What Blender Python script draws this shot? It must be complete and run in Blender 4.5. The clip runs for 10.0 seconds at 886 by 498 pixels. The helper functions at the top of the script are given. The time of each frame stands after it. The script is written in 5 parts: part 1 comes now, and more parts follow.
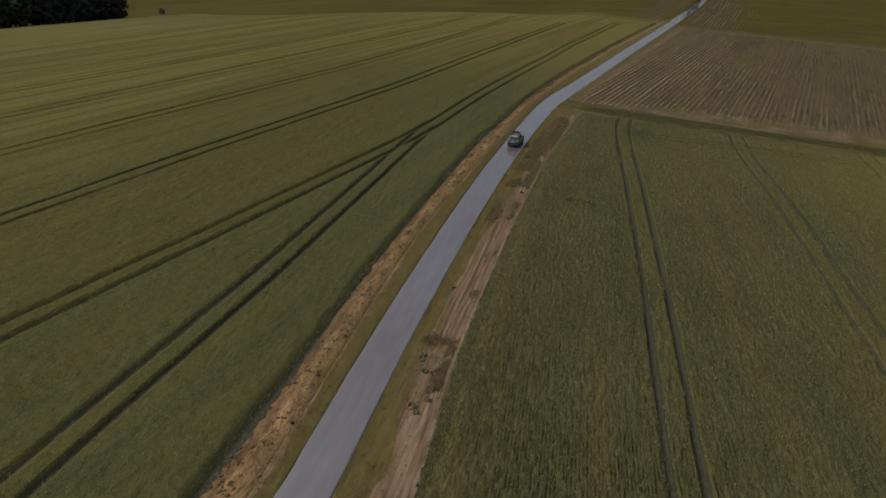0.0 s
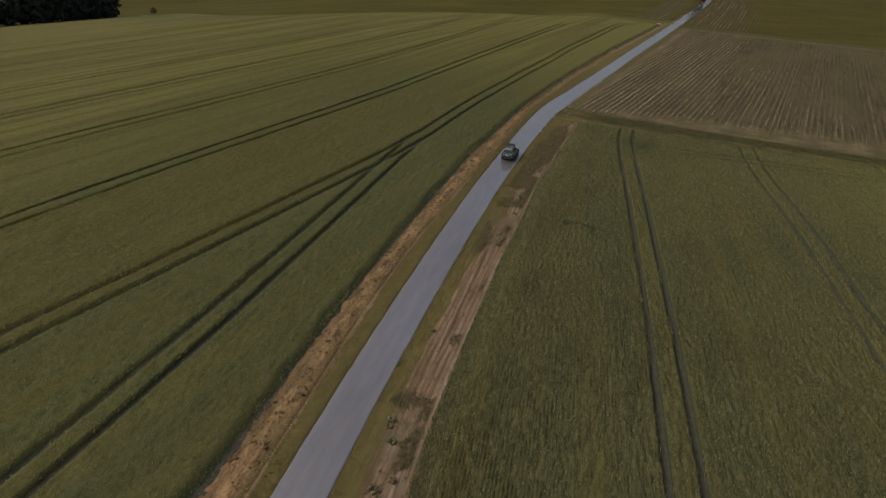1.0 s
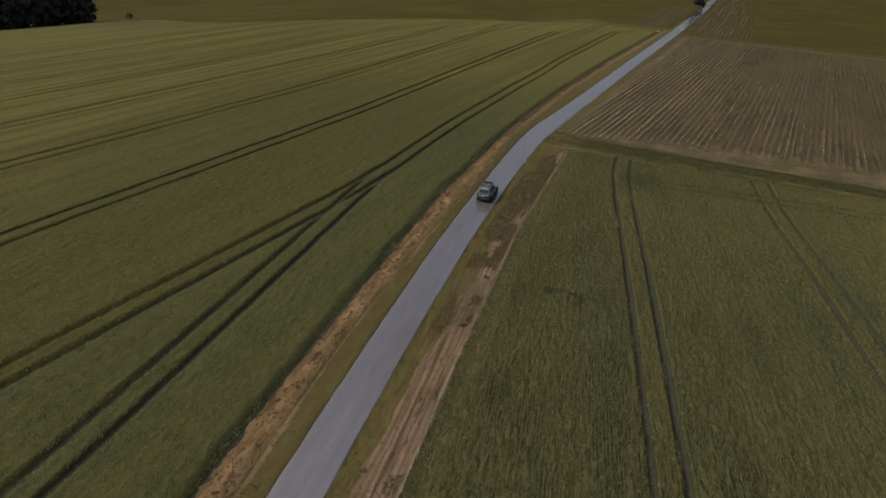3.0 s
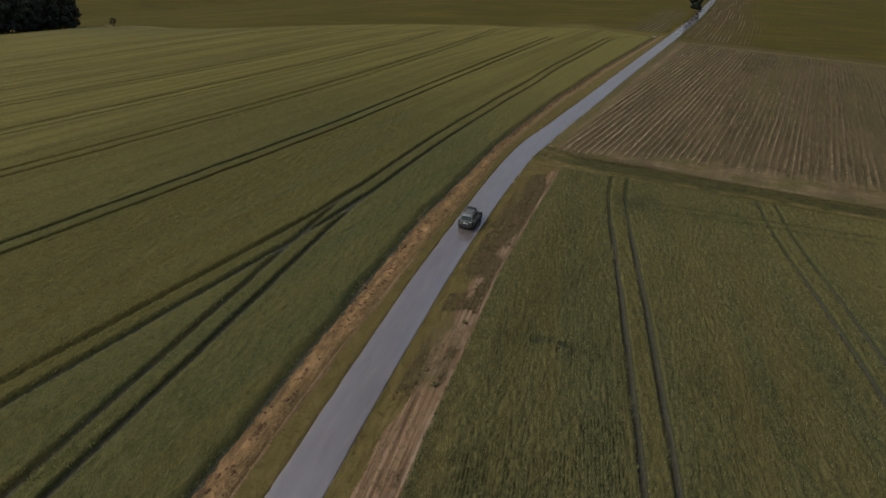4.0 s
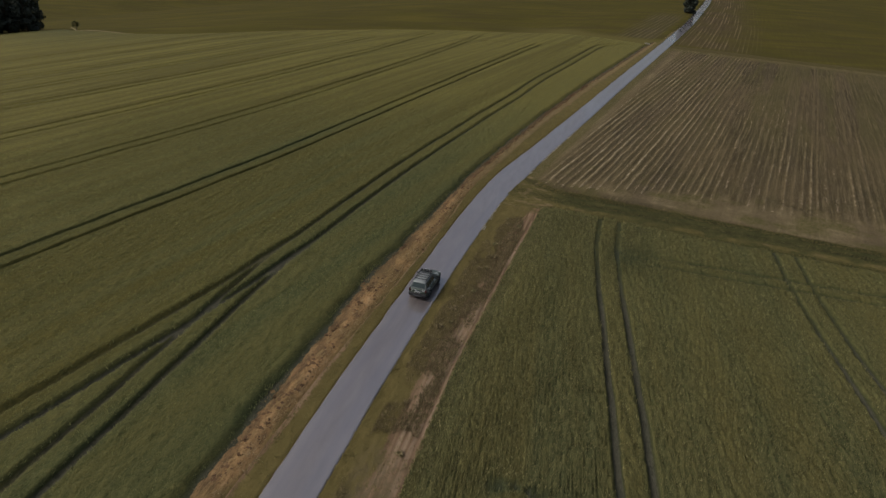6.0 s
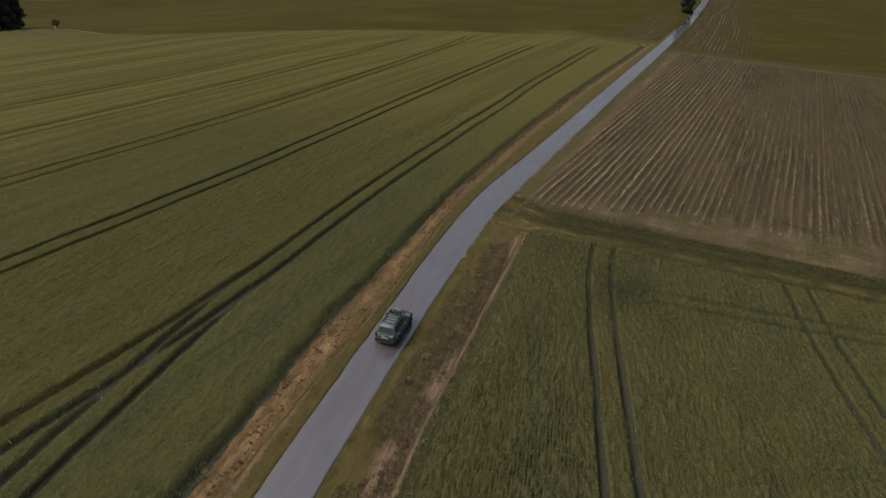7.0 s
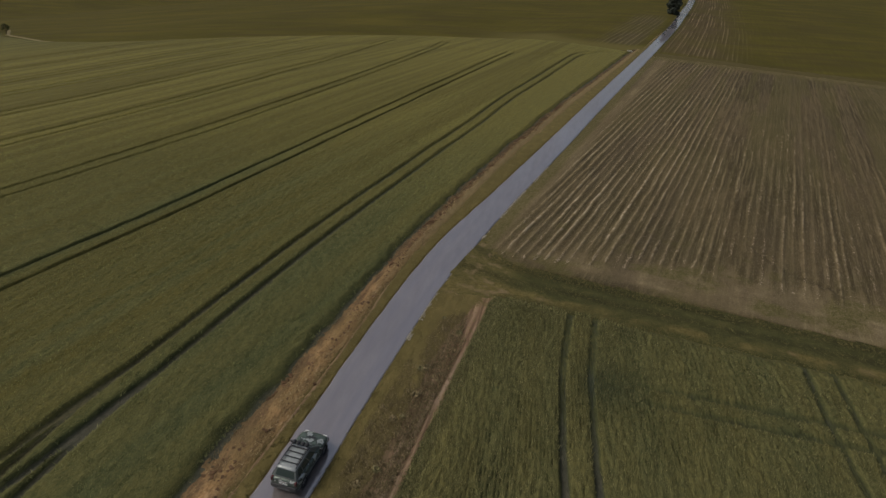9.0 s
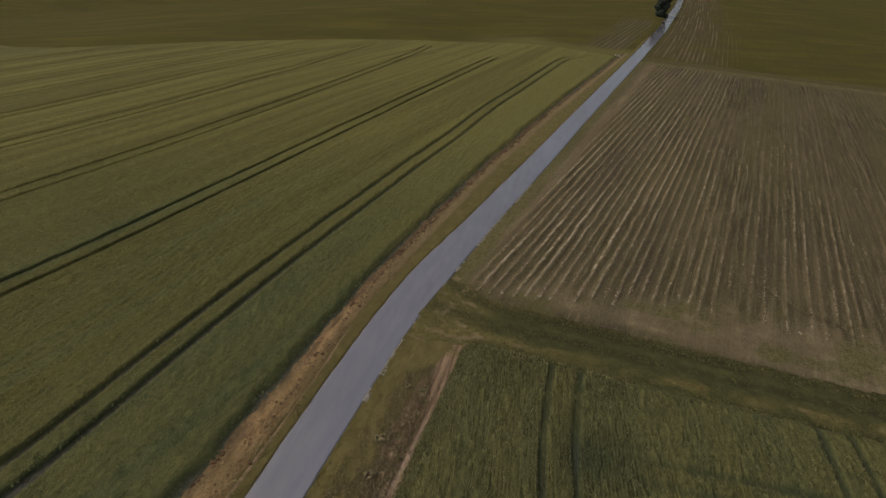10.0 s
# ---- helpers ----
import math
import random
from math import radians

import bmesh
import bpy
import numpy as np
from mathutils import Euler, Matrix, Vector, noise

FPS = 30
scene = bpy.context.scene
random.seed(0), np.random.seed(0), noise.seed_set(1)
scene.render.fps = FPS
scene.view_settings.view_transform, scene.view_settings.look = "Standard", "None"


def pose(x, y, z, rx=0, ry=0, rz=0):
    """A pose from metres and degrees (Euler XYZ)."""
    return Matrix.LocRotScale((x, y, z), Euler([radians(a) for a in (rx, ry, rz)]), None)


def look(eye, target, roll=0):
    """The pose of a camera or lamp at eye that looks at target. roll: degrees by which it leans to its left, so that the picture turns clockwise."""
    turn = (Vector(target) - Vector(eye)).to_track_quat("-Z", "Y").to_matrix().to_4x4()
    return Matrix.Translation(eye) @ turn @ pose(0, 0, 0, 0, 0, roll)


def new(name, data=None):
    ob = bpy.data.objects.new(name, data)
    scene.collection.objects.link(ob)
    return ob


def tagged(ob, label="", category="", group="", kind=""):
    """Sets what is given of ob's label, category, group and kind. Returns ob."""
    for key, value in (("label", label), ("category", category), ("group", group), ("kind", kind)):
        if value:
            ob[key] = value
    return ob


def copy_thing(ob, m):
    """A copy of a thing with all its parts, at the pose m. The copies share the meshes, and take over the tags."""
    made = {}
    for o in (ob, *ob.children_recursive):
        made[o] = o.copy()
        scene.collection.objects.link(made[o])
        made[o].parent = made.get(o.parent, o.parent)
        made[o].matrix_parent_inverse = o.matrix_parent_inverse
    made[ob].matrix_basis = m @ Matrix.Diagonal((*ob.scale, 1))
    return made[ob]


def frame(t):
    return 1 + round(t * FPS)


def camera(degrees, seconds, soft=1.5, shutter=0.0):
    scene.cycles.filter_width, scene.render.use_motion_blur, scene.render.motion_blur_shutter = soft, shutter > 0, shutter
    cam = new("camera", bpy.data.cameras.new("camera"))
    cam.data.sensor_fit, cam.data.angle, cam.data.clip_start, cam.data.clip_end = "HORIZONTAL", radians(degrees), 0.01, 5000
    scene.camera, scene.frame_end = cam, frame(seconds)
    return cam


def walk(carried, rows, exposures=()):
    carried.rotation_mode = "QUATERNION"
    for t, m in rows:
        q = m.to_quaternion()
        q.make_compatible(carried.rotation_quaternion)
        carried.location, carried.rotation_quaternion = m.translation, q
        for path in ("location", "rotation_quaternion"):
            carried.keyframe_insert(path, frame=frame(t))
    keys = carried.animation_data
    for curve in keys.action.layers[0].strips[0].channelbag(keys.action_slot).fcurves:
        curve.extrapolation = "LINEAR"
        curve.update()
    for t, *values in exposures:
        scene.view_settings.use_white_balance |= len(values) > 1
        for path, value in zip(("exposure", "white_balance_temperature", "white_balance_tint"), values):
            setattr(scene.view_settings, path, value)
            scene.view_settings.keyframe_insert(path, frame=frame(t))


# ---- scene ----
cam = camera(72.0, 10.0, soft=1.35)
PATH = [
    (0, (0.95, -4.43, 29.48), (-14.39, 27.49, 10.88), 3.52),
    (0.5, (0.02, -0.51, 29.25), (-15.37, 31.38, 10.63), 3.59),
    (1, (-0.81, 3.14, 29.24), (-16.21, 35.00, 10.58), 3.67),
    (1.5, (-1.58, 6.70, 29.32), (-16.98, 38.54, 10.64), 3.74),
    (2, (-2.33, 10.26, 29.43), (-17.72, 42.11, 10.75), 3.78),
    (2.5, (-3.10, 13.89, 29.50), (-18.44, 45.79, 10.86), 3.78),
    (3, (-3.88, 17.60, 29.52), (-19.17, 49.56, 10.96), 3.76),
    (3.5, (-4.69, 21.39, 29.49), (-19.91, 53.44, 11.02), 3.74),
    (4, (-5.50, 25.24, 29.43), (-20.65, 57.37, 11.05), 3.74),
    (4.5, (-6.33, 29.11, 29.36), (-21.37, 61.33, 11.04), 3.77),
    (5, (-7.14, 32.98, 29.29), (-22.09, 65.27, 11.01), 3.83),
    (5.5, (-7.93, 36.82, 29.25), (-22.77, 69.16, 10.97), 3.92),
    (6, (-8.70, 40.62, 29.24), (-23.42, 72.99, 10.93), 4.04),
    (6.5, (-9.43, 44.35, 29.27), (-24.03, 76.75, 10.92), 4.16),
    (7, (-10.13, 48.02, 29.34), (-24.59, 80.45, 10.93), 4.27),
    (7.5, (-10.79, 51.64, 29.44), (-25.11, 84.11, 10.97), 4.34),
    (8, (-11.42, 55.24, 29.55), (-25.58, 87.76, 11.05), 4.36),
    (8.5, (-12.03, 58.85, 29.64), (-26.01, 91.45, 11.16), 4.35),
    (9, (-12.63, 62.48, 29.71), (-26.39, 95.20, 11.26), 4.31),
    (9.5, (-13.24, 66.18, 29.73), (-26.74, 99.03, 11.34), 4.30),
    (10, (-13.86, 69.95, 29.70), (-27.04, 102.96, 11.35), 4.43),
]
walk(cam, [(t, look(eye, target, roll)) for t, eye, target, roll in PATH])

# ---- light: an overcast sky with a very soft sun ----
SUN_EL, SUN_ROT = radians(48), radians(-118)
world = bpy.data.worlds.new("overcast_sky")
scene.world = world
world.use_nodes = True
wn = world.node_tree
wn.nodes.clear()
sky = wn.nodes.new("ShaderNodeTexSky")
sky.sky_type = "NISHITA"
sky.sun_disc = False
sky.sun_elevation, sky.sun_rotation = SUN_EL, SUN_ROT
sky.air_density, sky.dust_density, sky.ozone_density = 1.0, 5.0, 1.0
bg = wn.nodes.new("ShaderNodeBackground")
bg.inputs["Strength"].default_value = 0.1
wo = wn.nodes.new("ShaderNodeOutputWorld")
cloud = wn.nodes.new("ShaderNodeHueSaturation")
cloud.inputs["Saturation"].default_value = 0.72
wn.links.new(sky.outputs["Color"], cloud.inputs["Color"])
wn.links.new(cloud.outputs["Color"], bg.inputs["Color"])
wn.links.new(bg.outputs["Background"], wo.inputs["Surface"])
sun_data = bpy.data.lights.new("sun", "SUN")
sun_data.energy, sun_data.angle, sun_data.color = 1.3, radians(24), (1.0, 0.95, 0.88)
sun = new("sun", sun_data)
sun.matrix_world = look((60 * math.sin(SUN_ROT), 60 * math.cos(SUN_ROT), 60 * math.tan(SUN_EL)), (0, 0, 0))
scene.view_settings.exposure = -0.05

# ---- numbers of the plan ----
def curve(points):
    """x as a function of y, through a few (y, x) stations."""
    ys, xs = np.array(points, float).T
    return lambda y: np.interp(y, ys, xs)


def smooth_curve(points, reach=7.0):
    base = curve(points)
    return lambda y: (base(np.asarray(y) - reach) + 2 * base(y) + base(np.asarray(y) + reach)) / 4


road_mid = smooth_curve([(-80, 5.5), (16, -16.4), (30, -19.9), (52, -24.5), (71.5, -28.2), (86, -30.5), (105, -33.2), (116, -34.1), (153, -34.3), (192, -34.8), (272, -35.4), (357, -36.5), (487, -41), (900, -62)])
road_half = curve([(-80, 1.62), (90, 1.66), (108, 1.8), (118, 1.95), (130, 1.75), (190, 1.75), (500, 2.0), (900, 2.0)])
bank_in = smooth_curve([(-80, 1.2), (14, -18.9), (21, -20.6), (37, -24.75), (50, -27.6), (69.6, -30.9), (84, -32.75), (98, -34.65), (109, -36.7), (128, -38.2), (150, -39.1), (188, -39.6), (262, -39.0), (275, -38.4)], 4)
bank_out = smooth_curve([(-80, -1.0), (13, -21.2), (20, -22.7), (36, -26.3), (49, -29.1), (68, -32.5), (82, -35.0), (101, -37.0), (113, -38.5), (128, -39.6), (149, -40.6), (187, -41.1), (262, -40.5), (275, -39.9)], 4)
crop_r = smooth_curve([(-80, 15), (18.7, -10.8), (30, -14.1), (42, -16.6), (55, -19.2), (64, -20.7), (75, -22.8), (90, -24.6), (100, -25.8), (112, -27.2)], 4)


def track_low(x):
    return 109.9 + 0.112 * (np.asarray(x) + 25)


def track_high(x):
    return 115.6 + 0.085 * (np.asarray(x) + 25)


def rows_start(x):
    return np.interp(x, [-40, -28, -21, -11, 2, 20, 300], [117.5, 118, 120.5, 125, 126.3, 128, 155])


def plough_end(x):
    return 266.7 + 0.03 * (np.asarray(x) + 31)


def left_end(x):
    """Where the field beside the bank ends."""
    return np.interp(x, [-330, -297, -218, -181, -164, -154, -147, -141.5, -131.5, -121, -102, -89.5, -76, -60, -50, -41, -30], [240, 235, 187, 175, 180, 192, 203, 211.5, 224, 238.5, 259, 266.5, 270.5, 271.5, 270.5, 269, 269])


def lay(x, y):
    """Height of the land: level round the road, falling away towards the wood."""
    x, y = np.asarray(x, float), np.asarray(y, float)
    fall = np.clip(-x - 100, 0, 400)
    side = np.clip((-x - 60) / 40, 0, 1)
    side = side * side * (3 - 2 * side)
    return -0.0006 * np.minimum(fall, 160) ** 2 - 0.13 * np.clip(fall - 160, 0, 400) - 0.02 * np.clip(y - 170, 0, 120) * side


# ---- numbers that vary smoothly over the ground ----
def vnoise(x, y, seed=0):
    x, y = np.asarray(x, float), np.asarray(y, float)
    ix, iy = np.floor(x), np.floor(y)
    fx, fy = x - ix, y - iy
    fx, fy = fx * fx * (3 - 2 * fx), fy * fy * (3 - 2 * fy)

    def h(a, b):
        v = np.sin(a * 127.1 + b * 311.7 + seed * 74.7) * 43758.5453
        return v - np.floor(v)

    return (h(ix, iy) * (1 - fx) + h(ix + 1, iy) * fx) * (1 - fy) + (h(ix, iy + 1) * (1 - fx) + h(ix + 1, iy + 1) * fx) * fy


def fbm(x, y, seed=0, octaves=4):
    total, size, norm = 0.0, 1.0, 0.0
    for k in range(octaves):
        total = total + size * vnoise(x * 2**k, y * 2**k, seed + k)
        norm += size
        size *= 0.55
    return total / norm


def ramp(v, a, b):
    t = np.clip((np.asarray(v, float) - a) / (b - a), 0, 1)
    return t * t * (3 - 2 * t)


# ---- materials ----
class Mat:
    """A node material with a Principled shader and a few short ways to wire it."""

    def __init__(self, name, rough=0.8, spec=0.3, metal=0.0):
        self.m = bpy.data.materials.new(name)
        self.m.use_nodes = True
        self.t = self.m.node_tree
        self.b = self.t.nodes["Principled BSDF"]
        self.b.inputs["Roughness"].default_value = rough
        self.b.inputs["Specular IOR Level"].default_value = spec
        self.b.inputs["Metallic"].default_value = metal
        self.geo = None

    def node(self, kind, **props):
        n = self.t.nodes.new(kind)
        for k, v in props.items():
            n.inputs[k.replace("_", " ")].default_value = v
        return n

    def link(self, a, b):
        self.t.links.new(a, b)

    def place(self, scale=(1, 1, 1), turn=0.0):
        if self.geo is None:
            self.geo = self.t.nodes.new("ShaderNodeNewGeometry")
        rot = self.t.nodes.new("ShaderNodeMapping")
        rot.inputs["Rotation"].default_value = (0, 0, turn)
        self.link(self.geo.outputs["Position"], rot.inputs["Vector"])
        mp = self.t.nodes.new("ShaderNodeMapping")
        mp.inputs["Scale"].default_value = scale
        self.link(rot.outputs["Vector"], mp.inputs["Vector"])
        return mp.outputs["Vector"]

    def noise(self, scale, detail=4.0, stretch=(1, 1, 1), turn=0.0, rough=0.55):
        n = self.node("ShaderNodeTexNoise", Scale=scale, Detail=detail, Roughness=rough)
        self.link(self.place(stretch, turn), n.inputs["Vector"])
        return n.outputs["Fac"]

    def attr(self, name):
        n = self.t.nodes.new("ShaderNodeAttribute")
        n.attribute_name = name
        return n.outputs["Fac"]

    def random(self):
        return self.t.nodes.new("ShaderNodeObjectInfo").outputs["Random"]

    def island(self):
        return self.t.nodes.new("ShaderNodeNewGeometry").outputs["Random Per Island"]

    def math(self, op, a, b):
        n = self.t.nodes.new("ShaderNodeMath")
        n.operation = op
        for i, v in enumerate((a, b)):
            if isinstance(v, (int, float)):
                n.inputs[i].default_value = v
            else:
                self.link(v, n.inputs[i])
        return n.outputs[0]

    def ramp(self, fac, stops):
        n = self.t.nodes.new("ShaderNodeValToRGB")
        els = n.color_ramp.elements
        while len(els) < len(stops):
            els.new(0.5)
        for e, (p, c) in zip(els, stops):
            e.position, e.color = p, (*c, 1) if len(c) == 3 else c
        self.link(fac, n.inputs["Fac"])
        return n.outputs["Color"]

    def span(self, fac, a, b, lo=0.0, hi=1.0):
        n = self.t.nodes.new("ShaderNodeMapRange")
        n.inputs[1].default_value, n.inputs[2].default_value, n.inputs[3].default_value, n.inputs[4].default_value = a, b, lo, hi
        self.link(fac, n.inputs[0])
        return n.outputs[0]

    def mix(self, fac, a, b, blend="MIX"):
        n = self.t.nodes.new("ShaderNodeMix")
        n.data_type, n.blend_type = "RGBA", blend
        for sock, v in ((n.inputs[0], fac), (n.inputs[6], a), (n.inputs[7], b)):
            if isinstance(v, (int, float)):
                sock.default_value = v
            elif isinstance(v, tuple):
                sock.default_value = (*v, 1) if len(v) == 3 else v
            else:
                self.link(v, sock)
        return n.outputs[2]

    def colour(self, c):
        if isinstance(c, tuple):
            self.b.inputs["Base Color"].default_value = (*c, 1)
        else:
            self.link(c, self.b.inputs["Base Color"])
        return self

    def rough(self, r):
        self.link(r, self.b.inputs["Roughness"])
        return self

    def bump(self, height, strength=0.5, distance=0.05):
        n = self.node("ShaderNodeBump", Strength=strength, Distance=distance)
        self.link(height, n.inputs["Height"])
        self.link(n.outputs["Normal"], self.b.inputs["Normal"])
        return self


def crop_material(name, low, mid, high, turn=0.0, ripe=(0.142, 0.124, 0.043)):
    """Standing cereal: dark leaves with their shade painted in, lighter ears on top, drifts of riper plants."""
    m = Mat(name, 0.8, 0.06)
    # low leaf colour is also darkened for the shade between plants
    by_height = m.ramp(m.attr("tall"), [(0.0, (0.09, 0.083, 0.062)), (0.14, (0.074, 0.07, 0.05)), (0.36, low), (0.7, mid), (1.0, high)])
    drift = m.noise(0.3, 4.0, (1, 0.035, 1), turn)
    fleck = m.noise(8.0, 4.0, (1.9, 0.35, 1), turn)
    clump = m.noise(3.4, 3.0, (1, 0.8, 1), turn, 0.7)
    c = m.mix(m.span(drift, 0.38, 0.62, 0.0, 0.7), by_height, tuple(min(1, v * f) for v, f in zip(high, (1.05, 0.93, 0.78))), "MIX")
    c = m.mix(m.span(m.attr("tall"), 0.2, 0.6), by_height, c)
    c = m.mix(m.math("MULTIPLY", m.attr("ripe"), m.span(m.attr("tall"), 0.2, 0.6)), c, ripe)
    c = m.mix(m.math("MULTIPLY", m.attr("lines"), m.span(m.noise(0.5, 4.0, (1.2, 0.02, 1), turn), 0.4, 0.62, 0.0, 0.8)), c, tuple(v * 0.55 for v in ripe))
    # near-black flecks and clumps paint the shaded gaps among the plants
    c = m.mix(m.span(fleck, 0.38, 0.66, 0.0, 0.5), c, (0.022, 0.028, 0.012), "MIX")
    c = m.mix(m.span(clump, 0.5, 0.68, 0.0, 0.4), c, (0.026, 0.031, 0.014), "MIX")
    c = m.mix(m.attr("lush"), c, (0.032, 0.044, 0.024))
    m.colour(c)
    m.bump(m.noise(11.0, 3.0, (1.5, 0.55, 1), turn), 0.9, 0.1)
    return m.m


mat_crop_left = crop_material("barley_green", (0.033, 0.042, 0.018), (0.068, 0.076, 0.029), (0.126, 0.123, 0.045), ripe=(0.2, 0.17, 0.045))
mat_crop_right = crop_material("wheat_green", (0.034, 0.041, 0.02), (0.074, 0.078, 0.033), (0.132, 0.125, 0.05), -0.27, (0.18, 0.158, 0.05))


def field_far_material(name, a, b, c):
    m = Mat(name, 0.9, 0.04)
    n1 = m.noise(0.02, 5.0, (1, 0.4, 1), 0.5)
    n2 = m.noise(0.35, 5.0, (1.4, 0.12, 1), 0.35)
    base = m.ramp(n1, [(0.3, a), (0.5, b), (0.7, c)])
    m.colour(m.mix(m.span(n2, 0.3, 0.7, 0.0, 0.5), base, (0.045, 0.042, 0.018)))
    m.bump(n2, 0.5, 0.2)
    return m.m


mat_ground = field_far_material("field_soil_and_grass", (0.062, 0.057, 0.018), (0.078, 0.068, 0.021), (0.092, 0.078, 0.027))


def verge_material():
    """Grass, dry weeds and bare earth, shared out by what grows there."""
    m = Mat("verge_grass_and_earth", 0.9, 0.06)
    n1, n2, n3 = m.noise(1.1, 5.0, (1, 0.45, 1), -0.19), m.noise(6.0, 4.0), m.noise(2.9, 4.0, (1, 0.035, 1), -0.22)
    grass = m.ramp(m.mix(0.35, n1, n2), [(0.3, (0.09, 0.072, 0.026)), (0.52, (0.115, 0.092, 0.033)), (0.72, (0.17, 0.13, 0.05))])
    earth = m.ramp(n3, [(0.3, (0.095, 0.06, 0.036)), (0.44, (0.165, 0.107, 0.063)), (0.56, (0.22, 0.146, 0.088)), (0.7, (0.29, 0.2, 0.125))])
    edge = m.math("ADD", m.attr("soil"), m.span(n2, 0.2, 0.8, -0.25, 0.25))
    c = m.mix(m.span(edge, 0.4, 0.6), grass, earth)
    scrub = m.noise(1.7, 5.0, (1, 0.6, 1), -0.19, 0.65)
    c = m.mix(m.math("MULTIPLY", m.span(scrub, 0.4, 0.6, 0.2, 0.85), m.attr("scrub")), c, (0.108, 0.086, 0.046))
    c = m.mix(m.span(n2, 0.5, 0.8, 0.0, 0.22), c, (0.05, 0.042, 0.02))
    c = m.mix(m.attr("rut"), c, (0.085, 0.05, 0.031))
    c = m.mix(m.attr("pale"), c, (0.34, 0.262, 0.185))
    m.colour(c)
    m.bump(m.mix(0.5, n2, n3), 0.6, 0.08)
    return m.m


mat_verge = verge_material()


def bank_material():
    m = Mat("bank_of_orange_earth", 0.95, 0.05)
    n1, n2, n3 = m.noise(1.5, 5.0, (1, 0.35, 1), -0.23), m.noise(6.0, 5.0, (1, 0.5, 1), -0.23, 0.7), m.noise(0.25, 3.0)
    straw = m.noise(4.0, 4.0, (1.6, 0.16, 1), -0.05)
    c = m.ramp(n1, [(0.3, (0.105, 0.066, 0.035)), (0.46, (0.25, 0.152, 0.07)), (0.6, (0.35, 0.212, 0.098)), (0.76, (0.43, 0.285, 0.146))])
    c = m.mix(m.span(straw, 0.5, 0.66, 0.0, 0.6), c, (0.36, 0.255, 0.125))
    c = m.mix(m.span(n2, 0.5, 0.66, 0.0, 0.7), c, (0.07, 0.042, 0.023))
    c = m.mix(m.span(n3, 0.45, 0.65, 0.0, 0.5), c, (0.13, 0.094, 0.042))
    c = m.mix(m.math("MULTIPLY", m.attr("cover"), m.span(n1, 0.3, 0.6, 0.55, 1.0)), c, (0.115, 0.092, 0.034))
    c = m.mix(m.math("MULTIPLY", m.attr("tan"), m.span(n1, 0.3, 0.6, 0.5, 1.0)), c, (0.185, 0.142, 0.072))
    # darker brown towards the field side
    c = m.mix(m.math("MULTIPLY", m.attr("dark_earth"), m.span(n1, 0.35, 0.65, 1.0, 0.6)), c, (0.058, 0.041, 0.026))
    m.colour(c)
    m.bump(m.mix(0.5, n1, n2), 1.0, 0.22)
    return m.m


mat_bank = bank_material()


def plough_material():
    """Tilled rows: pale crusted ridges over darker furrows, thin green between."""
    m = Mat("tilled_earth", 0.95, 0.05)
    lean = 0.03
    patch = m.noise(0.07, 3.0, (1, 0.5, 1))
    clod = m.noise(3.2, 5.0, (1, 0.5, 1), lean, 0.75)
    fine = m.noise(1.7, 4.0, (2.0, 0.07, 1), lean)
    band = m.noise(0.3, 3.0, (1.6, 0.05, 1), lean)
    # colour follows the rows: darkest in the furrows, palest on the crests
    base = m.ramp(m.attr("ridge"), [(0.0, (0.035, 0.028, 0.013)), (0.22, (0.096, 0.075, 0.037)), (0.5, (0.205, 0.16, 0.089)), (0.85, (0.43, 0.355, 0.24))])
    base = m.mix(m.span(fine, 0.4, 0.64, 0.0, 0.4), base, m.mix(m.span(clod, 0.35, 0.65), (0.094, 0.073, 0.036), (0.18, 0.142, 0.075)))
    base = m.mix(m.span(fine, 0.55, 0.67, 0.0, 0.45), base, (0.225, 0.18, 0.102))
    base = m.mix(m.span(band, 0.44, 0.6, 0.0, 0.5), base, (0.083, 0.067, 0.035))
    base = m.mix(m.span(patch, 0.4, 0.6, 0.0, 0.45), base, (0.12, 0.09, 0.046))
    # broad damp patches drawn out along the rows
    dark_earth = m.noise(0.22, 4.0, (1, 0.12, 1), lean)
    base = m.mix(m.span(dark_earth, 0.52, 0.66, 0.0, 0.55), base, (0.062, 0.048, 0.029))
    base = m.mix(m.math("MULTIPLY", m.attr("green"), m.span(clod, 0.35, 0.6, 0.25, 1.0)), base, (0.082, 0.075, 0.023))
    grit = m.noise(9.0, 3.0, (1, 0.6, 1), lean, 0.7)
    base = m.mix(m.span(grit, 0.55, 0.7, 0.0, 0.5), base, (0.3, 0.24, 0.16))
    base = m.mix(m.span(grit, 0.42, 0.3, 0.0, 0.5), base, (0.06, 0.043, 0.026))
    m.colour(m.mix(m.span(clod, 0.5, 0.7, 0.0, 0.6), base, (0.062, 0.045, 0.026)))
    m.bump(clod, 0.9, 0.14)
    return m.m


mat_plough = plough_material()


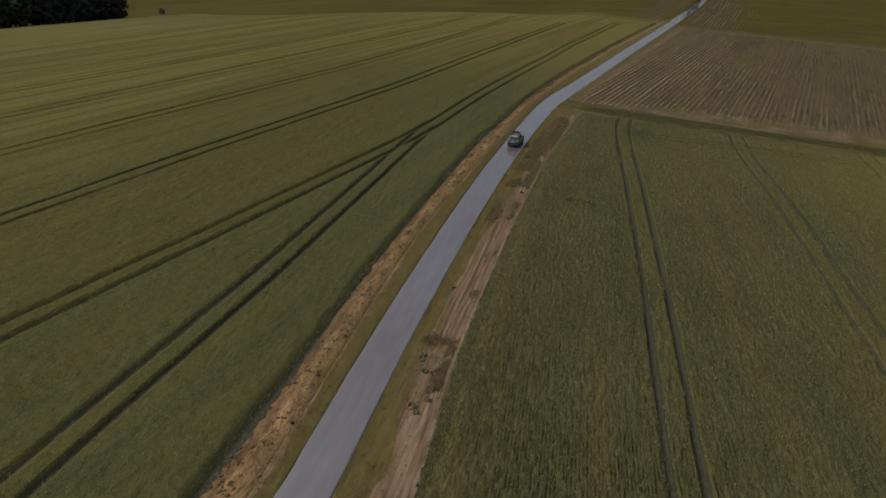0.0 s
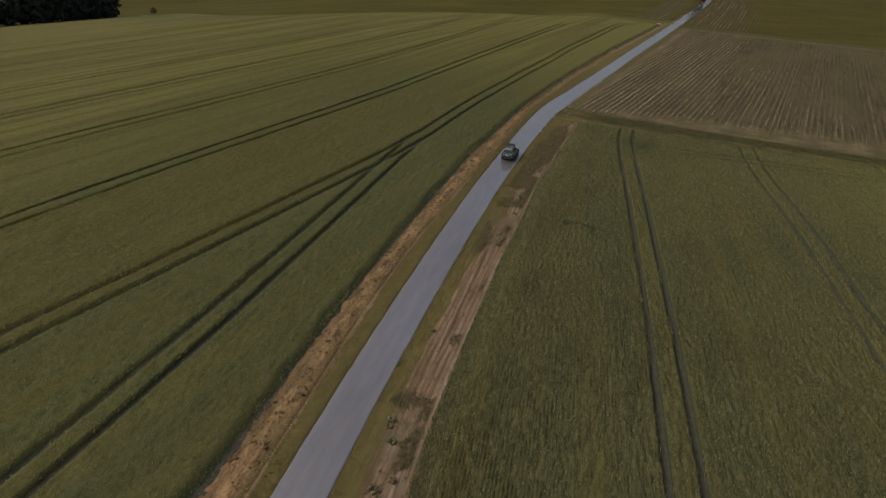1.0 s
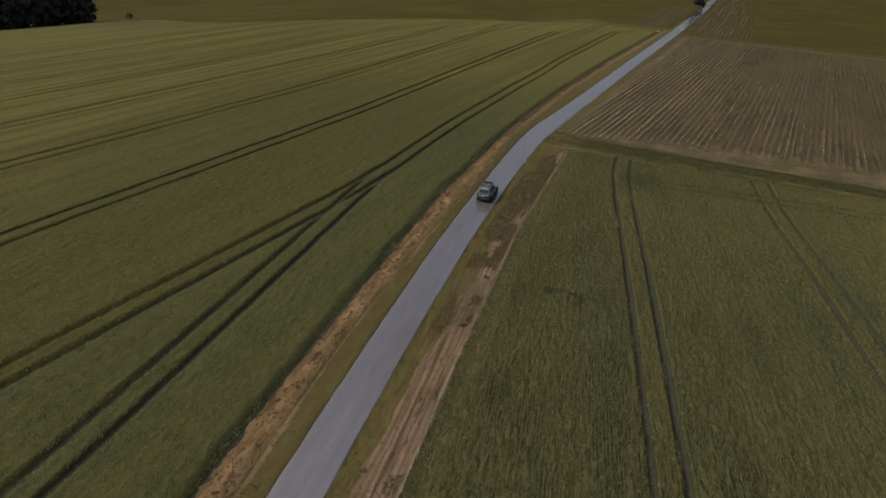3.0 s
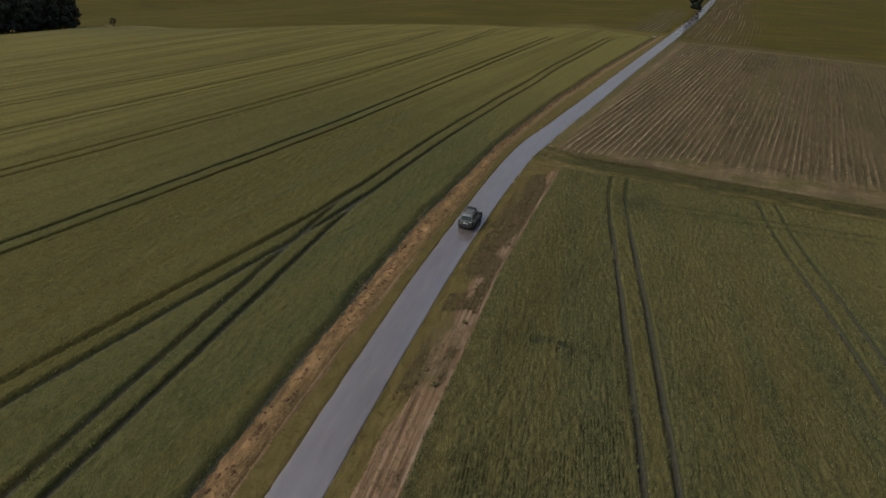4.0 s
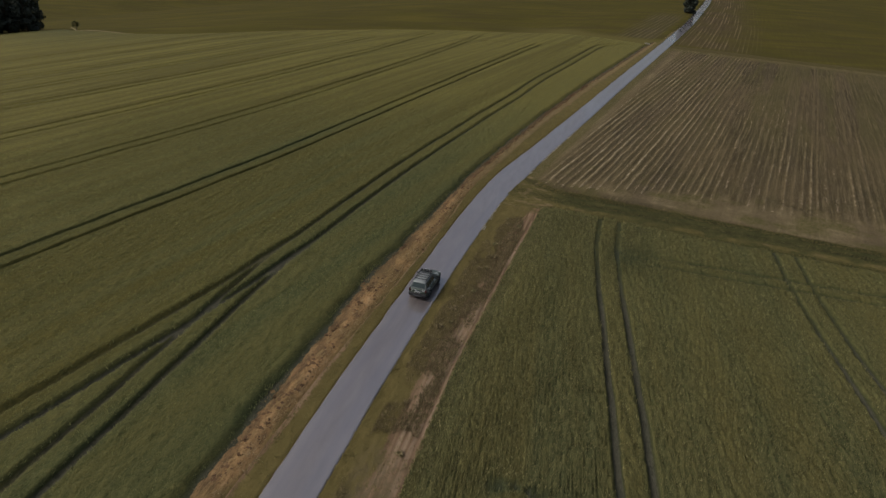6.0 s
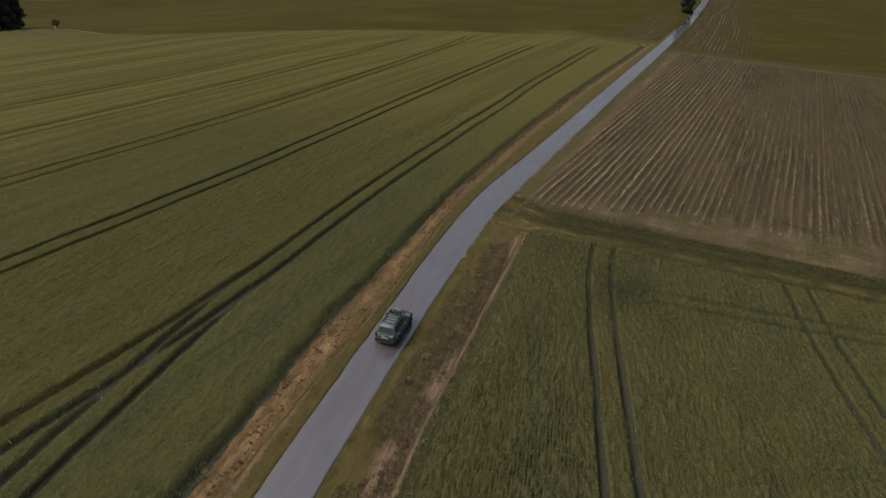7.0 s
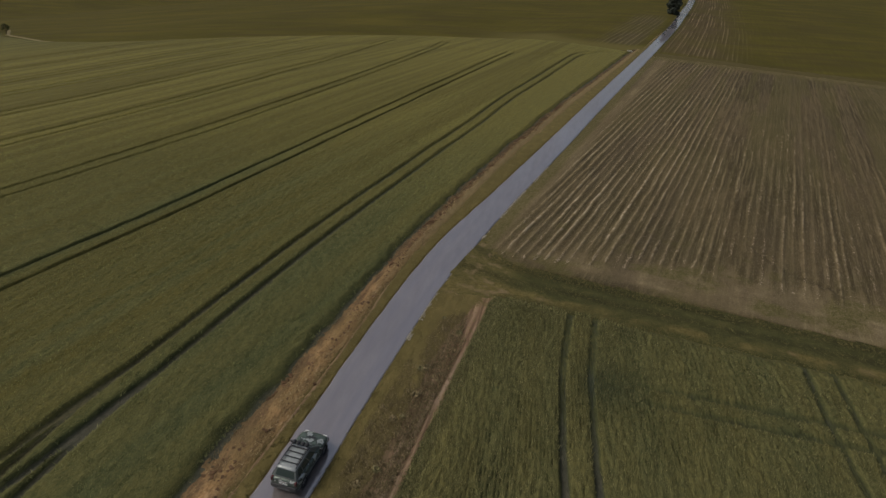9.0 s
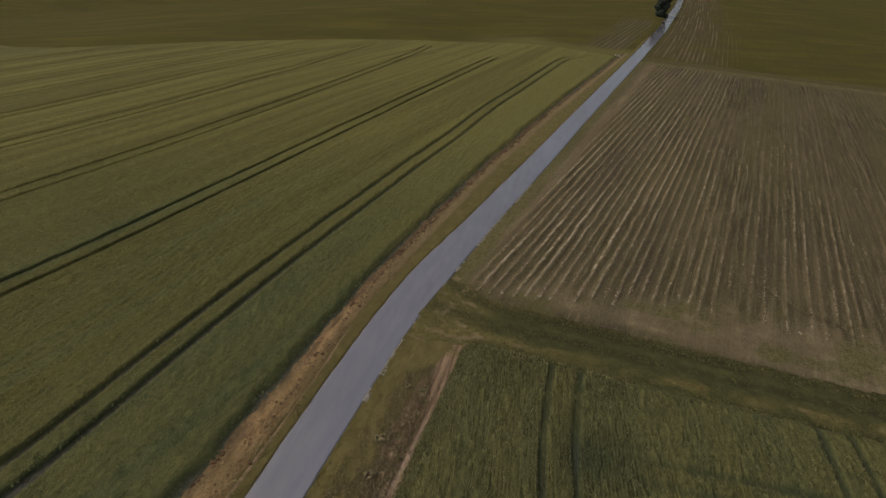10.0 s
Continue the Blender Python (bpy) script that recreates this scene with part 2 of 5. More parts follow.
def asphalt_material():
    """Worn grey asphalt, wet all over, with a water film in the low places."""
    m = Mat("wet_asphalt", 0.2, 0.6)
    grain, patch, lanes = m.noise(1.6, 3.0, (1, 0.18, 1), -0.2), m.noise(0.4, 4.0, (1, 0.1, 1), -0.2), m.attr("lane")
    stone = m.noise(22.0, 2.0)
    c = m.ramp(m.mix(0.5, grain, patch), [(0.3, (0.1, 0.083, 0.077)), (0.5, (0.136, 0.114, 0.106)), (0.68, (0.172, 0.146, 0.134))])
    c = m.mix(m.math("MULTIPLY", lanes, 0.3), c, (0.085, 0.074, 0.08))
    c = m.mix(m.span(stone, 0.4, 0.7, 0.0, 0.25), c, (0.08, 0.07, 0.074))
    m.colour(c)
    m.link(m.math("MINIMUM", m.math("ADD", m.span(patch, 0.34, 0.62, 0.6, 1.0), m.attr("pool")), 1.0), m.b.inputs["Coat Weight"])
    m.b.inputs["Coat Roughness"].default_value = 0.05
    m.b.inputs["Coat IOR"].default_value = 2.9
    m.rough(m.math("ADD", m.span(patch, 0.35, 0.7, 0.5, 0.36), m.math("MULTIPLY", lanes, -0.05)))
    return m.m


mat_road = asphalt_material()


def leaf_material(name, a, b, c, rough=0.65):
    m = Mat(name, rough, 0.06)
    col = m.ramp(m.island(), [(0.0, a), (0.55, b), (0.84, tuple((p + q) / 2 for p, q in zip(b, c))), (1.0, c)])
    n = m.noise(1.5, 3.0)
    col = m.mix(m.span(n, 0.35, 0.7, 0.0, 0.4), col, tuple(v * 0.4 for v in a))
    m.colour(m.mix(m.attr("lush"), col, (0.06, 0.074, 0.036)))
    return m.m


mat_blade = leaf_material("grass_blade", (0.11, 0.096, 0.036), (0.14, 0.12, 0.045), (0.2, 0.165, 0.07))
mat_dry = leaf_material("dry_weed", (0.1, 0.08, 0.04), (0.155, 0.122, 0.062), (0.3, 0.235, 0.13))
mat_stalk_left = leaf_material("barley_stalk", (0.122, 0.137, 0.052), (0.178, 0.183, 0.067), (0.3, 0.285, 0.125))
mat_stalk_right = leaf_material("wheat_stalk", (0.136, 0.135, 0.057), (0.192, 0.18, 0.075), (0.32, 0.28, 0.138))
mat_leaf_dark = leaf_material("dark_leaf", (0.045, 0.052, 0.042), (0.06, 0.068, 0.052), (0.08, 0.09, 0.066))
mat_weed = leaf_material("verge_weed", (0.085, 0.08, 0.034), (0.14, 0.125, 0.056), (0.24, 0.2, 0.11))
mat_straw = leaf_material("dead_straw", (0.2, 0.135, 0.065), (0.3, 0.21, 0.105), (0.44, 0.34, 0.19))
mat_leaf_bush = leaf_material("bush_leaf", (0.02, 0.03, 0.012), (0.035, 0.045, 0.016), (0.05, 0.06, 0.022))


def plain(name, colour, rough=0.5, spec=0.4, metal=0.0, scale=20.0, amount=0.25, worn=None):
    m = Mat(name, rough, spec, metal)
    n = m.noise(scale, 4.0)
    m.colour(m.mix(m.span(n, 0.4, 0.75, 0.0, amount), colour, worn or tuple(v * 0.55 for v in colour)))
    m.bump(n, 0.08, 0.01)
    return m.m


mat_clod = plain("earth_clod", (0.13, 0.078, 0.043), 0.95, 0.05, scale=1.5, amount=0.9, worn=(0.05, 0.032, 0.019))
mat_crumb = plain("pale_crumb", (0.34, 0.275, 0.195), 0.95, 0.05, scale=1.2, amount=0.8, worn=(0.13, 0.097, 0.06))
mat_bark = plain("bark", (0.06, 0.045, 0.03), 0.9, 0.1, scale=8, amount=0.6)
mat_concrete = plain("pale_concrete", (0.36, 0.33, 0.27), 0.85, 0.2, scale=6, amount=0.4)
mat_path = plain("pale_track_earth", (0.16, 0.13, 0.065), 0.95, 0.1, scale=1.2, amount=0.5, worn=(0.11, 0.1, 0.045))
mat_edge = plain("broken_asphalt_edge", (0.27, 0.245, 0.2), 0.85, 0.2, scale=7, amount=0.5)


# ---- mesh helpers ----
def mesh_from(name, verts, faces, material, attrs=None, uniform=4, flat=False):
    """A mesh from arrays: verts (n, 3), faces (m, uniform)."""
    verts, faces = np.asarray(verts, np.float32), np.asarray(faces, np.int32)
    me = bpy.data.meshes.new(name)
    me.vertices.add(len(verts))
    me.vertices.foreach_set("co", verts.ravel())
    me.loops.add(faces.size)
    me.loops.foreach_set("vertex_index", faces.ravel())
    me.polygons.add(len(faces))
    me.polygons.foreach_set("loop_start", np.arange(0, faces.size, uniform, dtype=np.int32))
    me.polygons.foreach_set("use_smooth", np.full(len(faces), not flat))
    me.update(calc_edges=True)
    for key, values in (attrs or {}).items():
        a = me.attributes.new(key, "FLOAT", "POINT")
        a.data.foreach_set("value", np.asarray(values, np.float32).ravel())
    me.materials.append(material)
    return me


def sheet(name, x, y, z, material, attrs=None, keep=None, flat=False, label=""):
    """A sheet of quads over arrays of one shape; keep masks its faces."""
    r, c = x.shape
    idx = np.arange(r * c).reshape(r, c)
    quads = np.stack([idx[:-1, :-1], idx[:-1, 1:], idx[1:, 1:], idx[1:, :-1]], -1).reshape(-1, 4)
    verts = np.stack([x, y, z], -1).reshape(-1, 3)
    a, b, d = verts[quads[:, 0]], verts[quads[:, 1]], verts[quads[:, 3]]
    if np.cross(b - a, d - a)[:, 2].sum() < 0:
        quads = quads[:, ::-1]
    if keep is not None:
        k = keep[:-1, :-1] & keep[:-1, 1:] & keep[1:, 1:] & keep[1:, :-1]
        quads = quads[k.ravel()]
        used = np.unique(quads)
        back = np.zeros(r * c, np.int64)
        back[used] = np.arange(len(used))
        quads, verts = back[quads], verts[used]
        attrs = {k2: np.asarray(v).ravel()[used] for k2, v in (attrs or {}).items()}
    ob = new(name, mesh_from(name, verts, quads, material, attrs, 4, flat))
    return tagged(ob, label, "", "", "structure")


def steps(*spans):
    """Numbers from a to b by a step, span after span."""
    out = [np.arange(a, b, s) for a, b, s in spans]
    return np.append(np.concatenate(out), spans[-1][1])


# ---- ground: one sheet to the horizon, in level steps that widen outwards ----
def build_ground():
    gx = steps((-3000, -500, 250), (-500, -100, 20), (-100, 60, 8), (60, 500, 40), (500, 3000, 250))
    gy = steps((-3000, -200, 280), (-200, 300, 10), (300, 600, 30), (600, 3000, 240))
    x, y = np.meshgrid(gx, gy)
    return sheet("ground", x, y, lay(x, y) - 0.12, mat_ground, label="open farmland of olive grass and soil")


build_ground()


# ---- road ----
def build_road():
    y = steps((-60, 150, 0.6), (150, 320, 1.5), (320, 900, 6))
    across = np.array([-1.0, -0.985, -0.9, -0.75, -0.5, -0.25, 0, 0.25, 0.5, 0.75, 0.9, 0.985, 1.0])
    yy, u = np.meshgrid(y, across, indexing="ij")
    ragged = 0.07 * (fbm(yy * 0.45, u * 0 + 3 * np.sign(u), 5) - 0.5) + 0.03 * (vnoise(yy * 1.6, np.sign(u), 9) - 0.5)
    x = road_mid(yy) + u * (road_half(yy) + ragged * 2 * (np.abs(u) > 0.8))
    z = 0.07 - 0.03 * u**2
    z = np.where(np.abs(u) >= 0.999, -0.1, z)
    lane = np.exp(-((np.abs(u) - 0.5) / 0.16) ** 2)
    pool = np.exp(-((u - 0.72) / 0.3) ** 2) * (np.exp(-((yy - 67) / 7) ** 2) + 0.7 * np.exp(-((yy - 98) / 10) ** 2)) + np.exp(-((yy - 357) / 7) ** 2)
    return sheet("road", x, yy, z, mat_road, {"lane": lane, "pool": np.clip(pool, 0, 1)}, label="narrow grey asphalt road, wet and shining")


build_road()

# ---- verges ----
def verge(name, y, inner, outer, n, soil_of, label, rise=0.05):
    yy, u = np.meshgrid(y, np.linspace(0, 1, n), indexing="ij")
    x = inner(yy) * (1 - u) + outer(yy) * u
    soil, pale, rut, scrub = soil_of(x, yy, u)
    z = lay(x, yy) + rise * fbm(x * 1.3, yy * 1.3, 7) + (1 - soil) * 0.1 * vnoise(x * 4, yy * 4, 3) - 0.05 * rut
    z = np.where((u == 0), -0.02, z)
    return sheet(name, x, yy, z, mat_verge, {"soil": soil, "pale": pale, "rut": rut, "scrub": scrub}, label=label)


def bare_right(x, y, u):
    """Bare earth by the wheat: tracks along it, broken by patches of weeds."""
    weeds = ramp(y, 55, 58) * (1 - ramp(y, 63, 67)) + 0.8 * ramp(y, 24, 27) * (1 - ramp(y, 31, 33)) + 0.35 * ramp(y, 72, 78) * (1 - ramp(y, 88, 94))
    start = curve([(0, 0.42), (20, 0.42), (30, 0.3), (38, 0.3), (50, 0.36), (64, 0.42), (78, 0.5), (90, 0.54), (100, 0.54), (108, 0.72)])(y) + 0.14 * (fbm(y * 0.35, y * 0, 23) - 0.5)
    soil = ramp(u, start - 0.06, start + 0.12) * (1 - 0.5 * np.clip(weeds, 0, 1)) * (1 - ramp(y + 6 * (fbm(x * 0.8, y * 0.3, 24) - 0.5), 103, 110))
    soil = np.clip(soil - 0.35 * ramp(fbm(x * 0.7, y * 0.2, 21), 0.54, 0.7) + 0.2, 0, 1)
    across = u * 4.4 + 0.25 * (fbm(y * 0.15, u * 0, 26) - 0.5)
    lines = ramp(0.5 + 0.5 * np.cos(across * 2 * np.pi / 0.42), 0.45, 0.9) * ramp(fbm(x * 0.6, y * 0.08, 41), 0.34, 0.56)
    inside = ramp(u, start + 0.08, start + 0.16) * (1 - ramp(u, 0.86, 0.92))
    rut = 0.42 * lines * inside * soil * (1 - 0.7 * np.clip(weeds, 0, 1))
    edge = np.exp(-((u - 0.92 + 0.1 * (fbm(x * 0.3, y * 0.3, 32) - 0.5)) / (0.075 - 0.03 * ramp(y, 62, 76))) ** 2) * ramp(fbm(x * 0.2, y * 0.12, 31), 0.32, 0.5) * ramp(y, 8, 14) * (1 - ramp(y, 98, 109))
    pale = (0.6 - 0.3 * ramp(y, 58, 70)) * edge * ramp(fbm(x * 0.9, y * 0.35, 42), 0.36, 0.62) + 0.28 * inside * (1 - lines) * soil * ramp(fbm(x * 0.9, y * 0.12, 43), 0.45, 0.65)
    scrub = np.clip(weeds, 0, 1) * ramp(u, 0.12, 0.34) * (1 - edge) + 0.18 * ramp(y, 66, 76) * ramp(u, 0.1, 0.3) * (1 - ramp(u, start, start + 0.1) * ramp(y, 84, 92)) * (1 - edge) + 0.25 * ramp(u, start - 0.1, start + 0.05) * ramp(fbm(x * 0.3, y * 0.15, 44), 0.52, 0.68)
    return np.clip(np.maximum(soil, edge), 0, 1), np.clip(pale, 0, 0.9), np.clip(rut, 0, 1), np.clip(scrub, 0, 1)


def grassy(x, y, u):
    return np.clip(0.2 * fbm(x * 0.3, y * 0.3, 11) + 0.6 * ramp(u + 0.5 * (fbm(x * 0.9, y * 0.25, 14) - 0.5), 0.55, 1.0), 0, 1), x * 0, x * 0, x * 0


ys_verge = steps((-60, 115, 0.4), (115, 330, 1.2))
verge("verge_right", ys_verge[ys_verge < 118], lambda y: road_mid(y) + road_half(y) - 0.03, lambda y: crop_r(y) + 0.4, 61, bare_right, "weedy verge with bare brown earth tracks beside the wheat")
verge("verge_left", ys_verge, lambda y: road_mid(y) - road_half(y) + 0.03, lambda y: bank_in(np.minimum(y, 275)) - 0.1, 10, grassy, "strip of short yellow-green verge grass beside the road")


def build_bank():
    y = steps((-50, 140, 0.3), (140, 276, 0.8))
    yy, u = np.meshgrid(y, np.linspace(0, 1, 17), indexing="ij")
    far = ramp(yy, 98, 125)
    wob = (0.5 - 0.3 * far) * (fbm(yy * 0.22, u * 0 + 1, 61) - 0.5)
    x = (bank_in(yy) + 0.8 * far * (1 - ramp(yy, 255, 275)) + wob) * (1 - u) + (bank_out(yy) - 0.75 + wob) * u
    z = lay(x, yy) + 0.02 + (0.24 - 0.08 * far) * np.sin(np.pi * np.clip(u * 1.15, 0, 1)) ** 1.6 * (0.35 + fbm(x * 0.7, yy * 0.7, 62)) + 0.16 * (fbm(x * 3, yy * 3, 63) - 0.4) * ramp(u, 0.0, 0.35)
    z = np.where(u == 0, -0.05, z)
    return sheet("earth_bank", x, yy, z, mat_bank, {"tan": far * np.exp(-((u - 0.3) / 0.17) ** 2), "dark_earth": (0.6 + 0.4 * far) * ramp(u, 0.46 - 0.04 * far, 0.62 - 0.08 * far) * (0.6 + 0.6 * fbm(x * 0.3, yy * 0.1, 65)), "cover": np.clip(far * (0.45 + 0.55 * (1 - ramp(u, 0.05, 0.2))) + 0.35 * ramp(fbm(x * 0.2, yy * 0.08, 64), 0.5, 0.7) + 0.2 * ramp(u, 0.72, 0.95) + 0.9 * (1 - ramp(u + 0.3 * (fbm(x * 0.8, yy * 0.3, 68) - 0.5), 0.0, 0.22)), 0, 1)}, label="low bank of orange-brown earth and dead grass")


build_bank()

# ---- cereal fields: dense plants with wheel tracks pressed through them ----
TRACK_NEAR = [(-60, -17.5), (6.7, -31.05), (17.5, -33.0), (30, -34.9), (38, -36.7), (47, -38.45), (55, -40.05), (65, -42.15), (72, -43.7), (81, -45.55), (92, -46.5), (105, -47.85), (114, -48.5), (142, -50.0), (160, -50.6), (183, -52.2), (207, -52.4), (235, -53.2), (246, -53.6), (252, -52.8), (256.6, -51.4), (261, -48.2), (264, -45), (266, -40)]
TRACK_FORK = [(-60, -46), (24, -45.2), (33, -44.85), (47, -44.85), (57, -44.7), (67, -44.65), (76, -44.6), (83, -45.0), (90, -45.6)]
TRACK_2 = [(-60, -65.3), (26, -65.0), (50, -65.5), (72, -65.2), (105, -64.9), (140, -66.35), (228, -69.8), (232, -70)]
TRACK_3 = [(-60, -86), (50, -84.6), (75, -83.9), (110, -82.9), (135, -83.2), (165, -84.5), (190, -86.8), (230, -91.6), (250, -95.5)]
TRACK_4 = [(-60, -102), (50, -100.4), (95, -99.3), (120, -98.9), (150, -99.1), (190, -102), (216, -106), (240, -109.5)]
TRACK_5 = [(-60, -117), (58, -114.9), (85, -114.3), (105, -112.8), (130, -111.7), (150, -112), (180, -113.2), (210, -116.3)]
TRACK_6 = [(-60, -132), (60, -129), (95, -124.6), (120, -123.6), (150, -122.4), (175, -123), (205, -126)]
TRACK_7 = [(-60, -141), (100, -135), (130, -132.5), (165, -132), (195, -134)]
TRACK_8 = [(-60, -147), (60, -143.4), (160, -142.4), (196, -144)]
TRACK_9 = [(-60, -157), (60, -153.6), (160, -153), (190, -154)]
HEADLAND = [(-160, 182), (-131, 200), (-118, 211.5), (-105, 224.5), (-95, 231.5), (-84, 233), (-70.5, 236.5), (-57, 241), (-52, 243)]
HALF_GAUGE = 1.1


def pressed(x, y, stations, y_from, y_to, width=0.34, gauge=HALF_GAUGE, shift=0.0):
    """How far a pair of wheel tracks has laid the plants flat."""
    mid = smooth_curve(stations)(y) + shift
    wob = 0.07 * (vnoise(y * 0.3, y * 0, 71) - 0.5)
    d = np.minimum(np.abs(x - mid - gauge + wob), np.abs(x - mid + gauge + wob))
    return (1 - ramp(d, width * 0.55, width * 1.25)) * ramp(y, y_from - 1, y_from) * (1 - ramp(y, y_to, y_to + 2))


def lush_left(x, y, s):
    """Darker, leafier barley on the headland beside the bank and in the hollow below the wood."""
    hollow = 0.4 * ramp(-x, 135, 175) * (1 - ramp(left_end(x) - y, 6, 45)) * (0.4 + 0.9 * fbm(x * 0.06, y * 0.06, 125))
    return hollow + 0.12 * (1 - ramp(s + 5 * (fbm(x * 0.15, y * 0.06, 121) - 0.5), 2, 13)) * (0.4 + 0.9 * fbm(x * 0.4, y * 0.25, 122))


def lush_right(x, y):
    """Darker, leafier wheat where the drill overlapped at the field's end."""
    end = ramp(y + 8 * (fbm(x * 0.08, y * 0.08, 123) - 0.5), 84, 104)
    return np.clip(0.12 * end * (0.35 + 0.9 * fbm(x * 0.35, y * 0.3, 124)) + 0.5 * np.exp(-(((x + 14.6) / 2.2) ** 2 + ((y - 101) / 2.4) ** 2)) + 0.6 * np.exp(-(((x + 14.3) / 2.0) ** 2 + ((y - 66) / 1.2) ** 2)) * ramp(fbm(x * 1.1, y * 1.1, 95), 0.48, 0.56), 0, 0.9)


def build_left_field():
    # columns of the sheet run along the wheel tracks
    lines = [bank_out, lambda v: smooth_curve(TRACK_NEAR)(np.minimum(v, 240)) + 0.75] + [lambda v, st=st: smooth_curve(st)(v) + 0.6 for st in (TRACK_2, TRACK_3, TRACK_4, TRACK_5, TRACK_6, TRACK_7, TRACK_8, TRACK_9)]
    knots = [float(f(80.0)) for f in lines]
    s = steps((0, 32, 0.17), (32, 60, 0.36), (60, 165, 0.6), (165, 290, 4.0))
    dense = [knots[0] - k + side * HALF_GAUGE + np.linspace(-0.55, 0.55, 9) for k in knots[2:] for side in (-1, 1)]
    s = np.unique(np.round(np.concatenate([s] + dense), 2))
    y = steps((-60, 4, 4.0), (4, 135, 0.4), (135, 274, 0.75))
    yy, ss = np.meshgrid(y, s, indexing="ij")
    x = np.empty_like(yy)
    ends = lines + [lambda v: curve(TRACK_9)(v) - 150.0]
    level = np.array(knots + [knots[-1] - 150.0])
    for k in range(len(lines)):
        a, b = level[0] - level[k], level[0] - level[k + 1]
        cols = (s >= a) & (s <= b)
        f = (s[cols] - a) / (b - a)
        x[:, cols] = ends[k](y)[:, None] * (1 - f) + ends[k + 1](y)[:, None] * f
    ss = np.maximum(bank_out(yy) - x, 0)
    x = x + (0.5 - 0.5 * fbm(yy * 0.5, yy * 0, 77)) * (1 - ramp(ss, 0, 12))
    far = ramp(ss, 30, 100)
    cut = pressed(x, yy, TRACK_NEAR, -60, 262, shift=0.75) * (1 - 0.25 * ramp(yy, 80, 150))
    cut = np.maximum(cut, pressed(x, yy, TRACK_FORK, -60, 86))
    for st, end, w, deep in ((TRACK_2, 236, 0.29, 0.66), (TRACK_3, 246, 0.29, 0.55), (TRACK_4, 237, 0.34, 0.46), (TRACK_5, 215, 0.5, 0.42), (TRACK_6, 210, 0.6, 0.4), (TRACK_7, 202, 0.65, 0.38), (TRACK_8, 196, 0.7, 0.36), (TRACK_9, 188, 0.7, 0.34)):
        cut = np.maximum(cut, deep * pressed(x, yy, st, -60, end, w, shift=0.6))
    # a fainter pair crosses the ends of the others
    gap = np.abs(yy - smooth_curve(HEADLAND)(np.clip(x, -160, -52)) - 0.6 * (fbm(x * 0.2, x * 0, 78) - 0.5))
    cut = np.maximum(cut, 0.5 * (1 - ramp(np.abs(gap - 1.2), 0.35, 1.0)) * ramp(x, -165, -150) * (1 - ramp(x, -57, -53)) * (0.25 + 0.75 * ramp(fbm(x * 0.12, yy * 0, 79), 0.35, 0.55)))
    rough = vnoise(x * 3.0, yy * 0.9, 81) * 0.4 + vnoise(x * 9.0, yy * 9.0, 82) * 0.7 * (1 - 0.5 * far) + fbm(x * 0.9, yy * 0.05, 80) * 0.35
    lodged = ramp(fbm(x * 0.12, yy * 0.1, 83), 0.7, 0.85)
    tall = (0.66 + 0.34 * (rough - 0.5) * (1 - 0.6 * far)) * (1 - 0.06 * lodged)
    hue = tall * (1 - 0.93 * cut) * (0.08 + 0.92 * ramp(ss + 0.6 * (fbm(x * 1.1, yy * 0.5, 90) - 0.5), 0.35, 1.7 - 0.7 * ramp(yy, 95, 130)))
    tall = hue * (0.1 + 0.9 * ramp(ss + 0.5 * (fbm(x * 1.5, yy * 1.5, 85) - 0.5), 0.2, 1.4))
    inside = yy < left_end(x)
    tall = tall * ramp(left_end(x) - yy, 0, 4.0)
    z = lay(x, yy) + 0.55 * tall + 0.10 * fbm(x * 0.15, yy * 0.15, 84)
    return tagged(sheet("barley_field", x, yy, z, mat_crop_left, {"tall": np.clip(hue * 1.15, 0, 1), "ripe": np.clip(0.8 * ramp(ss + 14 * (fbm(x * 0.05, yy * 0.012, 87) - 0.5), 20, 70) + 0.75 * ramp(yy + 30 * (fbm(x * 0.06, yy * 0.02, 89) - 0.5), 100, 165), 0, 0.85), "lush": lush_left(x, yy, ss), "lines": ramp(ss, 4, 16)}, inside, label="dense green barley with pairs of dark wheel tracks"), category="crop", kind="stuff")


build_left_field()

LANE_A = [(-60, 29), (26.5, 3.6), (35, 1.4), (51.5, -2.9), (83.5, -11.9), (92.3, -14.7), (101.7, -17.2), (106, -18.2), (109.6, -18.9)]
LANE_B = [(-60, 44), (48.7, 16.5), (58, 14.2), (81, 8.5), (95, 4.2), (102.5, 2.2), (112.3, -0.1), (114, -0.3)]
LANE_C = [(-60, 66), (60, 33), (100, 22.9), (113, 20.0), (116, 19.5)]


def wheat_pressed(x, y):
    """Wheel tracks along the wheat, and the pair that turns across its end."""
    cut = np.maximum(pressed(x, y, LANE_A, -60, 109, 0.33), np.maximum(pressed(x, y, LANE_B, -60, 113, 0.3), pressed(x, y, LANE_C, -60, 116, 0.3)))
    turn_mid = 102.0 + 0.19 * (x + 9)
    d = np.minimum(np.abs(y - turn_mid - 1.0), np.abs(y - turn_mid + 1.0))
    return np.maximum(cut, 0.85 * (1 - ramp(d, 0.2, 0.6)) * ramp(x, -14, -9))


